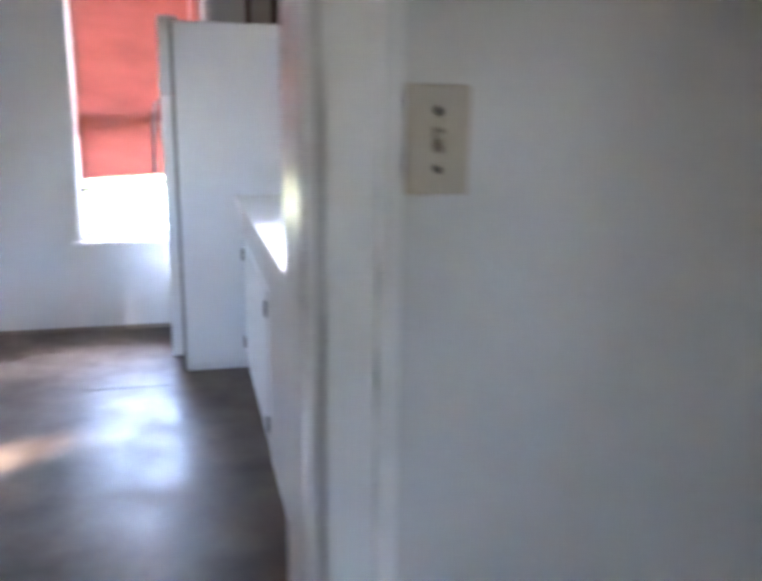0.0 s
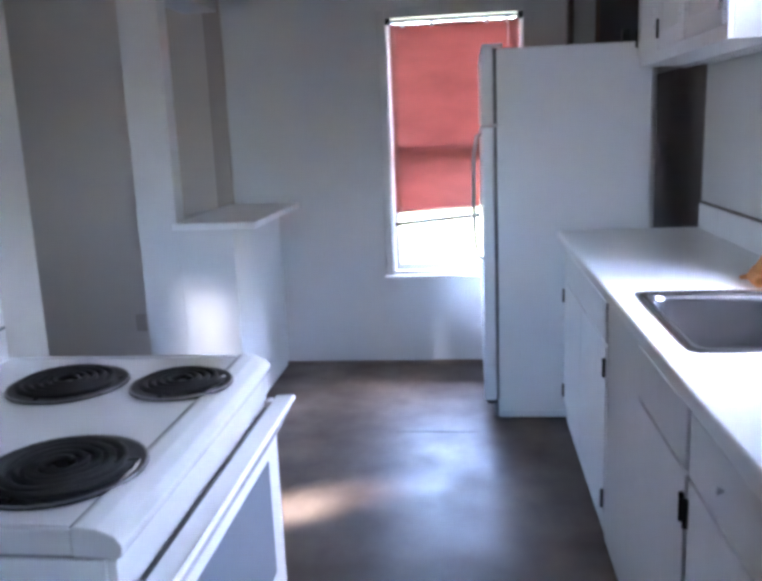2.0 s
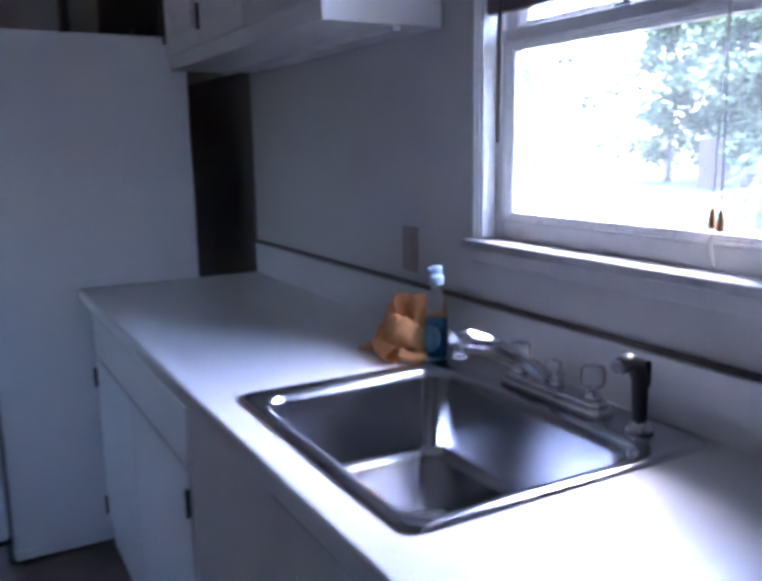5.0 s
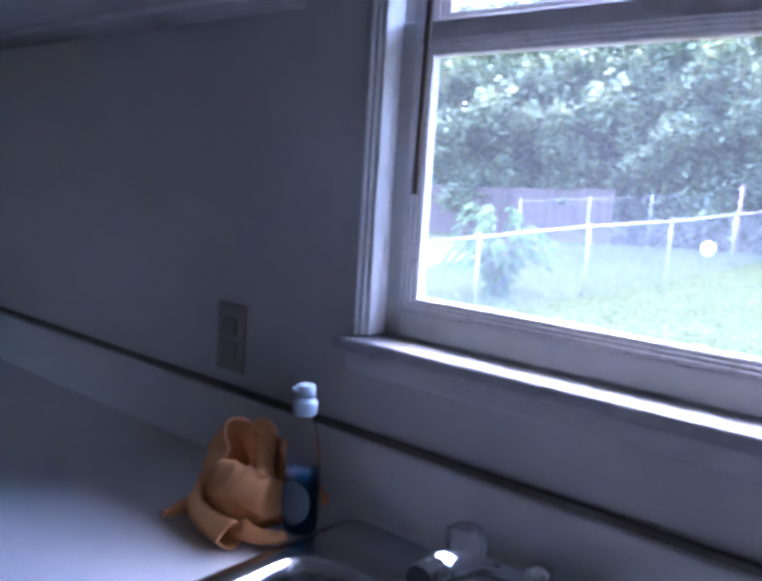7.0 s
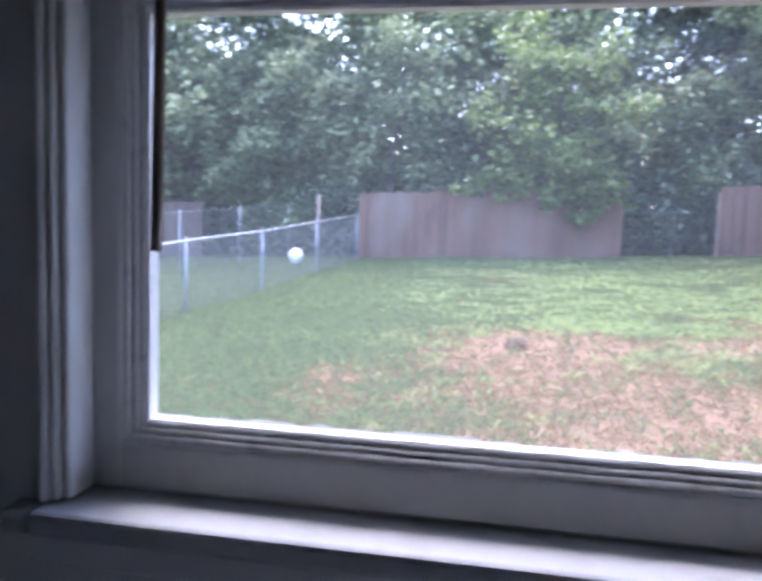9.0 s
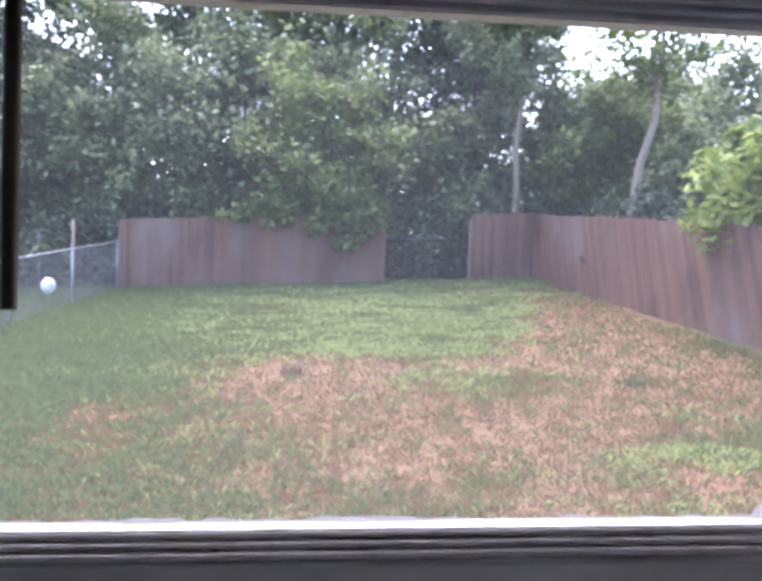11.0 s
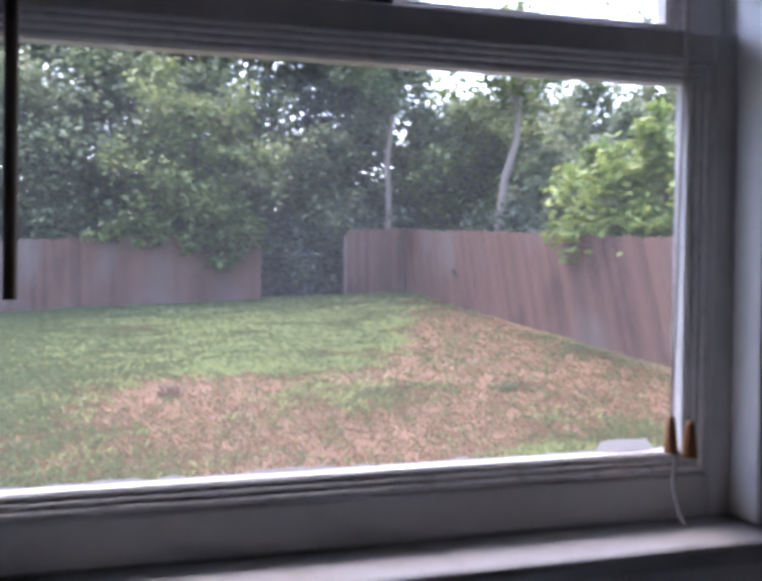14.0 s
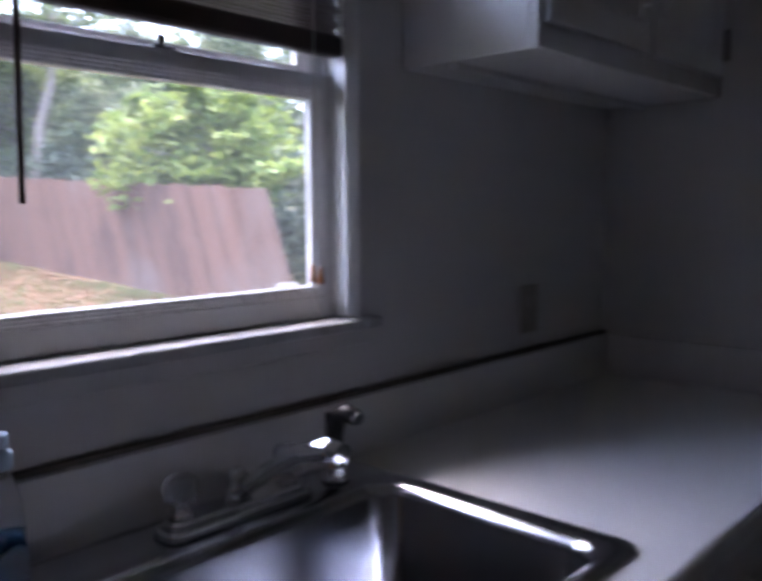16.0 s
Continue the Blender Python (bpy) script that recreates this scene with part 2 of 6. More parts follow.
CAULK = surface("old_dark_caulk", (0.15, 0.125, 0.11), 0.7, vary=0.3, scale=20, grain=120, bump=0.4)
ENAMEL = surface("white_enamel", (0.76, 0.77, 0.78), 0.22, vary=0.02, scale=3, grain=60, bump=0.02, coat=0.3)
FRIDGE = surface("white_textured_steel", (0.74, 0.76, 0.79), 0.35, vary=0.03, scale=2, grain=260, bump=0.1)
GASKET = surface("grey_gasket", (0.16, 0.17, 0.19), 0.6)
BLACK = surface("black_plastic", (0.02, 0.02, 0.022), 0.38, vary=0.2, bump=0.03)
IRON = surface("black_hinge_iron", (0.03, 0.028, 0.026), 0.45, metal=0.6, vary=0.3, scale=30)
COIL = surface("burner_coil", (0.022, 0.021, 0.021), 0.65, metal=0.3, vary=0.4, scale=30, bump=0.2)
PAN = surface("drip_pan_black", (0.028, 0.028, 0.03), 0.5, metal=0.3, vary=0.4, scale=14, bump=0.1)
RIM = surface("worn_burner_rim", (0.22, 0.22, 0.23), 0.35, metal=0.9, vary=0.4, scale=25)
STEEL = surface("brushed_steel", (0.50, 0.51, 0.54), 0.16, metal=1.0, vary=0.1, scale=6, grain=160, bump=0.08, stretch=(1, 12, 1))
CHROME = surface("chrome", (0.72, 0.73, 0.75), 0.08, metal=1.0, vary=0.03, bump=0.0)
OVEN_GLASS = surface("oven_window_glass", (0.20, 0.23, 0.28), 0.1, vary=0.06, scale=2, bump=0.0, coat=0.5)
BEIGE_PLATE = surface("beige_plastic", (0.42, 0.36, 0.275), 0.4, vary=0.06, scale=20, bump=0.03)
TAN_PLATE = surface("tan_outlet_plastic", (0.36, 0.315, 0.27), 0.45, vary=0.06, scale=20, bump=0.03)
WHITE_PLASTIC = surface("white_plastic", (0.78, 0.80, 0.82), 0.3, vary=0.03, bump=0.0)


def moulded(name, colour, rough, weight, ior):
    """Clear or tinted moulded plastic, or a clear liquid."""
    m, t, p = nodes_of(name)
    n, l = t.nodes, t.links
    co, nz, mix = n.new("ShaderNodeTexCoord"), n.new("ShaderNodeTexNoise"), n.new("ShaderNodeMix")
    nz.inputs["Scale"].default_value = 40
    l.new(co.outputs["Object"], nz.inputs["Vector"])
    mix.data_type = "RGBA"
    mix.inputs[6].default_value, mix.inputs[7].default_value = (*[c * 0.9 for c in colour], 1), (*colour, 1)
    l.new(nz.outputs["Fac"], mix.inputs["Factor"])
    l.new(mix.outputs[2], p.inputs["Base Color"])
    p.inputs["Roughness"].default_value, p.inputs["IOR"].default_value, p.inputs["Transmission Weight"].default_value = rough, ior, weight
    return m


ACRYLIC = moulded("clear_acrylic", (0.9, 0.93, 0.96), 0.12, 0.8, 1.3)
BOTTLE = moulded("clear_bottle_plastic", (0.96, 0.98, 1.0), 0.01, 1.0, 1.12)
BOTTLE.node_tree.nodes["Principled BSDF"].inputs["Coat Weight"].default_value = 1.0
SOAP = moulded("blue_dish_soap", (0.02, 0.20, 0.42), 0.08, 0.7, 1.2)
CLOTH = surface("orange_tan_cloth", (0.78, 0.39, 0.16), 0.85, vary=0.22, scale=16, grain=600, bump=0.35)
RED = shade_cloth("red_shade_fabric", (0.37, 0.168, 0.142), 0.4)
CAP = surface("pale_blue_cap", (0.56, 0.70, 0.80), 0.3, vary=0.03, bump=0.0)
BEAD = surface("chipped_white_bead", (0.82, 0.815, 0.81), 0.4, vary=0.06, scale=24, grain=150, bump=0.2, dirt=(0.2, 0.18, 0.16), dirt_amount=0.3)
BLIND = surface("brown_blind_slat", (0.055, 0.034, 0.028), 0.4, vary=0.2, scale=10, bump=0.05)
WAND = surface("brown_wand", (0.075, 0.05, 0.04), 0.35, vary=0.2, scale=10, bump=0.0)
CORD = surface("white_cord", (0.6, 0.58, 0.54), 0.8)
TASSEL = surface("wooden_tassel", (0.36, 0.15, 0.05), 0.5, vary=0.2, scale=60)
GLASS = clear("window_glass", (0.98, 0.985, 0.985), 0.026, 1.12)
BROWN_WOOD = surface("dark_stained_wood", (0.10, 0.075, 0.06), 0.5, vary=0.3, scale=8, stretch=(1, 1, 0.2))
PALE_PANEL = surface("pale_grey_panel", (0.42, 0.42, 0.40), 0.6)
FENCE = surface("weathered_red_fence_board", (0.122, 0.070, 0.049), 0.85, vary=0.38, scale=2.2, grain=26, bump=0.5, stretch=(1, 1, 0.12), dirt=(0.16, 0.13, 0.12), dirt_amount=0.8, random_tint=0.2)



def weathered_runs(m):
    """Runs of several boards that are greyer or redder, and pale streaks down the wood."""
    t = m.node_tree
    n, l = t.nodes, t.links
    p = n["Principled BSDF"]
    p.inputs["Specular IOR Level"].default_value = 0.15
    old = p.inputs["Base Color"].links[0].from_socket
    geo, mp, nz = n.new("ShaderNodeNewGeometry"), n.new("ShaderNodeMapping"), n.new("ShaderNodeTexNoise")
    mp.inputs["Scale"].default_value = (0.75, 0.75, 0.45)
    nz.inputs["Scale"].default_value, nz.inputs["Detail"].default_value = 1.0, 5
    l.new(geo.outputs["Position"], mp.inputs["Vector"])
    l.new(mp.outputs[0], nz.inputs["Vector"])
    for tone, lo, hi, top in (((0.150, 0.118, 0.099), 0.5, 0.68, 0.75), ((0.050, 0.031, 0.025), 0.44, 0.28, 0.7)):
        rg, mix = n.new("ShaderNodeMapRange"), n.new("ShaderNodeMix")
        rg.inputs["From Min"].default_value, rg.inputs["From Max"].default_value, rg.inputs["To Max"].default_value = lo, hi, top
        l.new(nz.outputs["Fac"], rg.inputs["Value"])
        mix.data_type = "RGBA"
        l.new(rg.outputs[0], mix.inputs["Factor"])
        l.new(old, mix.inputs[6])
        mix.inputs[7].default_value = (*tone, 1)
        old = mix.outputs[2]
    l.new(old, p.inputs["Base Color"])


weathered_runs(FENCE)
FAR_FENCE = surface("far_brown_board", (0.075, 0.052, 0.042), 0.9, vary=0.3, scale=2.2, grain=26, bump=0.4, stretch=(1, 1, 0.12), random_tint=0.15)
FENCE_RAIL = surface("weathered_fence_rail", (0.2, 0.14, 0.11), 0.85, vary=0.25, scale=3)
GALV = surface("galvanised_steel", (0.25, 0.26, 0.27), 0.6, metal=0.4, vary=0.15, scale=9)
WIRE = surface("dull_fence_wire", (0.13, 0.135, 0.14), 0.6, metal=0.3, vary=0.15, scale=9)
BARK = surface("tree_bark", (0.115, 0.095, 0.08), 0.9, vary=0.4, scale=5, grain=30, bump=0.9, stretch=(1, 1, 0.25))
PALE_BARK = surface("pale_tree_bark", (0.20, 0.155, 0.118), 0.9, vary=0.35, scale=4, grain=30, bump=0.7, stretch=(1, 1, 0.25))
LEAF = leafy("woodland_leaf", (0.075, 0.105, 0.052), (0.24, 0.275, 0.145))
LEAF_LIGHT = leafy("light_woodland_leaf", (0.075, 0.11, 0.035), (0.22, 0.26, 0.095), 0.4)
# Darker copy of LEAF: shade among the trees is put into the leaf colour.
LEAF_SHADED = leafy("shaded_leaf", (0.05, 0.07, 0.045), (0.185, 0.215, 0.135))
LEAF_BRIGHT = leafy("yellow_green_leaf", (0.10, 0.16, 0.04), (0.27, 0.32, 0.085), 0.4)
GRASS = leafy("grass_blade", (0.088, 0.112, 0.044), (0.185, 0.20, 0.086), 0.5)
STRAW = leafy("dry_grass_blade", (0.14, 0.09, 0.043), (0.25, 0.178, 0.09), 0.5)
FLOOR = floor_material()
GROUND = ground_material()
SIDING = surface("white_house_siding", (0.6, 0.6, 0.58), 0.6, vary=0.08)


# ======== builders ========
def box(bm, x0, y0, z0, x1, y1, z1, bevel=0.0, seg=2):
    r = bmesh.ops.create_cube(bm, size=1.0)
    vs = r["verts"]
    for v in vs:
        v.co = Vector(((x0 + x1) / 2 + v.co.x * (x1 - x0), (y0 + y1) / 2 + v.co.y * (y1 - y0), (z0 + z1) / 2 + v.co.z * (z1 - z0)))
    if bevel:
        es = list({e for v in vs for e in v.link_edges})
        bmesh.ops.bevel(bm, geom=es, offset=bevel, segments=seg, affect="EDGES", profile=0.5)
    return vs


def boxes(*rows, bevel=0.0):
    bm = bmesh.new()
    for r in rows:
        box(bm, *r, bevel=bevel)
    return bm


def tube(bm, pts, radii, sides=12, cap=True):
    """A round bar along points, with a radius at each."""
    if not isinstance(radii, (list, tuple)):
        radii = [radii] * len(pts)
    pts = [Vector(p) for p in pts]
    rings, side = [], None
    for i, p in enumerate(pts):
        d = (pts[min(i + 1, len(pts) - 1)] - pts[max(i - 1, 0)]).normalized()
        if side is None:
            side = d.orthogonal().normalized()
        side = (side - d * side.dot(d)).normalized()
        up = d.cross(side)
        rings.append([bm.verts.new(p + radii[i] * (side * math.cos(2 * math.pi * k / sides) + up * math.sin(2 * math.pi * k / sides))) for k in range(sides)])
    for a, b in zip(rings, rings[1:]):
        for k in range(sides):
            f = bm.faces.new((a[k], a[(k + 1) % sides], b[(k + 1) % sides], b[k]))
            f.smooth = True
    if cap:
        bm.faces.new(rings[0][::-1])
        bm.faces.new(rings[-1])


def lathe(bm, x, y, profile, sides=24, sx=1.0, sy=1.0):
    """A turned form: profile rows of radius and height."""
    rings = [[bm.verts.new((x + sx * r * math.cos(2 * math.pi * k / sides), y + sy * r * math.sin(2 * math.pi * k / sides), z)) for k in range(sides)] for r, z in profile]
    for a, b in zip(rings, rings[1:]):
        for k in range(sides):
            f = bm.faces.new((a[k], a[(k + 1) % sides], b[(k + 1) % sides], b[k]))
            f.smooth = True
    bm.faces.new(rings[0][::-1])
    bm.faces.new(rings[-1])


def thing(name, at, label, category, group="", kind=""):
    ob = new(name)
    ob.location = at
    return tagged(ob, label, category, group, kind)


def part(name, bm, material, parent=None, label=""):
    me = bpy.data.meshes.new(name)
    bmesh.ops.recalc_face_normals(bm, faces=bm.faces)
    bm.to_mesh(me)
    bm.free()
    me.materials.append(material)
    ob = new(name, me)
    if parent:
        hang(ob, parent)
    if label:
        ob["label"] = label
    return ob


def hang(ob, parent):
    """Parent with both left where they stand."""
    ob.parent = parent
    m = Matrix.Translation(parent.location)
    ob.matrix_parent_inverse = m.inverted()


def raw(name, verts, faces, material, parent=None):
    me = bpy.data.meshes.new(name)
    me.from_pydata(verts, [], faces)
    me.materials.append(material)
    ob = new(name, me)
    if parent:
        hang(ob, parent)
    return ob


def structure(name, bm, material, label, category):
    return tagged(part(name, bm, material), label, category, kind="structure")


# ======== the house: floor, walls, ceiling ========
structure("floor", boxes((-4.7, -7.2, -0.12, 0.104, 1.07, 0.0)), FLOOR, "worn brown vinyl floor with a dull gloss", "floor")
structure("ceiling", boxes((-4.7, -7.2, 2.44, 0.104, 1.07, 2.56)), CEIL, "plain white painted ceiling", "ceiling")
WY0, WY1, WZ0, WZ1 = -2.022, -1.322, 1.135, 2.05
structure("wall_east", boxes((0, -2.97, 0, 0.105, WY0, 2.44), (0, WY1, 0, 0.105, 1.07, 2.44), (0, WY0, 0, 0.105, WY1, WZ0), (0, WY0, WZ1, 0.105, WY1, 2.44)), WALL, "off-white painted kitchen wall round the sink window", "wall")
RX0, RX1, RZ0, RZ1 = -1.475, -0.715, 0.545, 1.985
FY = 0.94
structure("wall_north", boxes((-4.7, FY, 0, RX0, 1.07, 2.44), (RX1, FY, 0, 0, 1.07, 2.44), (RX0, FY, 0, RX1, 1.07, RZ0), (RX0, FY, RZ1, RX1, 1.07, 2.44)), WALL, "off-white painted wall with the red-shaded window", "wall")
structure("wall_hall", boxes((-3.98, FY - 0.012, 0, -2.40, FY - 0.004, 2.44)), HALL, "dull beige painted wall of the next room", "wall")
JX0, JX1 = -1.513, -0.748
structure("wall_south", boxes((-4.7, -3.13, 0, JX0, -2.97, 2.44), (JX1, -3.13, 0, 0.105, -2.97, 2.44), (JX0, -3.13, 2.03, JX1, -2.97, 2.44)), WALL, "grey-white painted wall with a cased doorway", "wall")
structure("wall_west", boxes((-2.30, -2.97, 0, -2.165, -1.66, 2.44)), WALL, "off-white painted wall behind the cooker", "wall")
structure("wall_partition", boxes((-2.61, 0.02, 0, -2.42, 0.13, 2.44), (-2.61, 0.13, 0, -2.42, FY - 0.015, 0.96), (-2.61, 0.13, 2.07, -2.42, FY - 0.015, 2.44)), WALL, "off-white half-height partition with an open pass-through", "wall")
structure("wall_low", boxes((-2.42, 0.022, 0, -2.145, FY, 0.955)), WALL, "low off-white boxed wall under a ledge", "wall")
structure("ledge", boxes((-2.43, -0.02, 0.958, -2.02, FY - 0.002, 0.990), bevel=0.004), TRIM, "white painted wooden ledge on the low wall", "ledge")
# Unseen openings added in these three walls let more daylight into the rooms.
structure("wall_hall_side", boxes((-4.82, -7.2, 0, -4.7, -2.84, 2.44), (-4.82, -2.30, 0, -4.7, 1.07, 2.44), (-4.82, -2.84, 0, -4.7, -2.30, 1.1), (-4.82, -2.84, 1.90, -4.7, -2.30, 2.44)), HALL, "plain beige wall closing the next room, with an added daylight opening", "wall")
structure("wall_back", boxes((-4.7, -7.32, 0, -0.62, -7.2, 2.44), (-0.32, -7.32, 0, 0.105, -7.2, 2.44), (-0.62, -7.32, 0, -0.32, -7.2, 1.35), (-0.62, -7.32, 1.65, -0.32, -7.2, 2.44)), WALL, "plain off-white wall closing the front room, with an added daylight opening", "wall")
structure("wall_back_side", boxes((0.0, -7.2, 0, 0.105, -5.15, 2.44), (0.0, -4.65, 0, 0.105, -3.13, 2.44), (0.0, -5.15, 0, 0.105, -4.65, 1.35), (0.0, -5.15, 1.75, 0.105, -4.65, 2.44)), WALL, "plain off-white side wall of the front room, with an added daylight opening", "wall")
# The eave, out of view, reaches x 0.8 to block high skylight.
structure("roof", boxes((-5.6, -7.9, 2.57, 0.8, 1.7, 2.75)), SIDING, "plain flat roof deck over the house, its unseen eave stretched to cut skylight", "roof")
structure("baseboard", boxes((-2.145, FY - 0.014, 0, RX1 + 0.5, FY, 0.022)), surface("worn_brown_shoe_moulding", (0.2, 0.16, 0.13), 0.6, vary=0.25, scale=14), "worn brown shoe moulding along the floor", "moulding")
structure("trim_post", boxes((-2.50, FY - 0.03, 0.0, -2.405, FY - 0.013, 2.44)), surface("brown_corner_board_paint", (0.36, 0.31, 0.27), 0.6, vary=0.1), "dull brown upright board in the corner", "trim")


def casing(name, x_in, x_out, side):
    """Door casing beside the doorway on the front room's face."""
    bm = bmesh.new()
    box(bm, min(x_in, x_out), -3.142, 0, max(x_in, x_out), -3.1305, 2.11, bevel=0.004)
    box(bm, x_out - 0.02 * side - 0.008, -3.147, 0, x_out - 0.02 * side + 0.008, -3.1415, 2.11, bevel=0.003)
    return structure(name, bm, TRIM, "white painted door casing with chipped paint", "trim")


casing("trim_door_right", JX1 + 0.004, JX1 + 0.088, 1)
casing("trim_door_left", JX0 - 0.004, JX0 - 0.088, -1)
structure("trim_door_head", boxes((JX0 - 0.088, -3.149, 2.034, JX1 + 0.088, -3.1308, 2.12), bevel=0.004), TRIM, "white painted head casing over the doorway", "trim")
structure("door_jamb", boxes((JX1 - 0.016, -3.126, 0, JX1 - 0.001, -2.974, 2.02), (JX0 + 0.001, -3.126, 0, JX0 + 0.016, -2.974, 2.02), (JX0 + 0.016, -3.126, 2.01, JX1 - 0.016, -2.974, 2.028), bevel=0.003), TRIM, "white painted doorway jamb with worn edges", "door jamb")
structure("trim_door_inner", boxes((JX1 + 0.004, -2.969, 0, JX1 + 0.045, -2.955, 2.1), (JX0 - 0.075, -2.969, 0, JX0 - 0.004, -2.955, 2.1), bevel=0.003), TRIM, "white painted casing on the kitchen side", "trim")


# ======== windows ========
def sink_window():
    w = thing("window_1", (0.05, (WY0 + WY1) / 2, WZ0), "white wooden double-hung sash window over the sink", "window", kind="structure")
    # casing: stepped moulding at both sides and over the head
    for steps in (((-1.343, -1.336, 0.008), (-1.336, -1.329, 0.014), (-1.329, -1.3225, 0.019)), ((-2.007, -1.999, 0.008), (-2.014, -2.007, 0.014), (-2.0215, -2.014, 0.019))):
        bm = bmesh.new()
        for a, b, d in steps:
            box(bm, -d, a, WZ0 + 0.022, 0.0285, b, WZ1 - 0.01, bevel=0.003)
        part("casing", bm, TRIM, w)
    part("head_casing", boxes((-0.026, WY0 - 0.01, WZ1 - 0.0095, -0.0005, WY1 + 0.01, WZ1 + 0.05), bevel=0.003), TRIM, w)
    part("sill", boxes((-0.034, WY0 + 0.0005, WZ0 + 0.0005, 0.05, WY1 - 0.0005, WZ0 + 0.02), (-0.034, WY1 - 0.0005, WZ0 + 0.0005, -0.0005, -1.298, WZ0 + 0.02), (-0.034, -2.062, WZ0 + 0.0005, -0.0005, WY0 + 0.0005, WZ0 + 0.02), bevel=0.005), SILL, w, "dull white painted inner sill, darkened for weaker skylight")
    part("apron", boxes((-0.013, WY0 - 0.03, WZ0 - 0.03, -0.001, WY1 + 0.015, WZ0 + 0.0), bevel=0.003), WALL, w)
    part("jamb", boxes((0.029, WY1 - 0.008, WZ0 + 0.02, 0.105, WY1 - 0.0005, WZ1), (0.029, WY0 + 0.0005, WZ0 + 0.02, 0.105, WY0 + 0.008, WZ1), (0.029, WY0 + 0.008, WZ1 - 0.008, 0.105, WY1 - 0.008, WZ1 - 0.0005)), TRIM, w)
    part("outer_sill", boxes((0.052, WY0 + 0.001, WZ0 + 0.0005, 0.13, WY1 - 0.001, WZ0 + 0.016), bevel=0.004), SASH, w)

    def sash(x, zlo, zhi, low, high, name):
        """One sash: two stiles, two rails, putty strips and a pane."""
        a, b = WY0 + 0.0085, WY1 - 0.0085
        f = part(name, boxes((x, a, zlo, x + 0.032, a + 0.034, zhi), bevel=0.003), SASH, w)
        part("stile", boxes((x, b - 0.034, zlo, x + 0.032, b, zhi), bevel=0.003), SASH, f)
        part("bottom_rail", boxes((x, a + 0.034, zlo, x + 0.032, b - 0.034, zlo + low), bevel=0.003), SASH, f)
        part("top_rail", boxes((x, a + 0.034, zhi - high, x + 0.032, b - 0.034, zhi), bevel=0.003), SASH, f)
        y0, y1, z0, z1 = a + 0.034, b - 0.034, zlo + low, zhi - high
        # three beads stepping deeper towards the glass, then the putty against it
        for k in range(3):
            o, e, d = 0.0052 * k, 0.0052 * k + 0.0051, x + 0.003 + 0.0038 * k
            part("bead", boxes((d, y0 + o, z0 + o, x + 0.0275, y0 + e, z1 - o), (d, y1 - e, z0 + o, x + 0.0275, y1 - o, z1 - o), (d, y0 + e, z0 + o, x + 0.0275, y1 - e, z0 + e), (d, y0 + e, z1 - e, x + 0.0275, y1 - e, z1 - o), bevel=0.0017), BEAD, f)
        w2, w1 = 0.0185, 0.0157
        for r in ((x + 0.0125, y0 + w1, z0 + w1, x + 0.028, y0 + w2, z1 - w1), (x + 0.0125, y1 - w2, z0 + w1, x + 0.028, y1 - w1, z1 - w1), (x + 0.0125, y0 + w2, z0 + w1, x + 0.028, y1 - w2, z0 + w1 + 0.001), (x + 0.0125, y0 + w2, z1 - w1 - 0.001, x + 0.028, y1 - w2, z1 - w1)):
            part("putty", boxes(r, bevel=0.0004), PUTTY, f)
        g = part("pane", boxes((x + 0.0272, y0 + 0.014, z0 + 0.014, x + 0.0297, y1 - 0.014, z1 - 0.014)), GLASS, f)
        g.visible_shadow = False
    sash(0.030, WZ0 + 0.0205, 1.578, 0.0395, 0.0265, "lower_sash")
    bm = bmesh.new()
    n = 90
    ya, yb = WY0 + 0.062, WY1 - 0.062
    low, high, face = [], [], []
    for k in range(n + 1):
        y = ya + (yb - ya) * k / n
        h = 0.002 + 0.006 * max(0.0, noise.noise(Vector((y * 9, 3, 0))) + 0.25) + 0.003 * noise.noise(Vector((y * 60, 1, 0)))
        if -1.935 < y < -1.885:
            h += 0.009
        low.append(bm.verts.new((0.0566, y, 1.2095)))
        face.append(bm.verts.new((0.0566, y, 1.2095 + h * 0.3)))
        high.append(bm.verts.new((0.0569, y, 1.2095 + max(0.001, h))))
    for k in range(n):
        bm.faces.new((low[k], low[k + 1], face[k + 1], face[k]))
        bm.faces.new((face[k], face[k + 1], high[k + 1], high[k]))
    part("paint_smear", bm, shade_cloth("thin_old_paint_film", (0.40, 0.39, 0.37), 0.6), w, "ragged old paint along the foot of the glass")
    sash(0.0630, 1.552, WZ1 - 0.009, 0.028, 0.045, "upper_sash")
    part("lock", boxes((0.034, -1.692, 1.5785, 0.058, -1.655, 1.583), (0.041, -1.678, 1.583, 0.047, -1.667, 1.600), bevel=0.002), IRON, w, "dark metal sash lock")
    return w


sink_window()


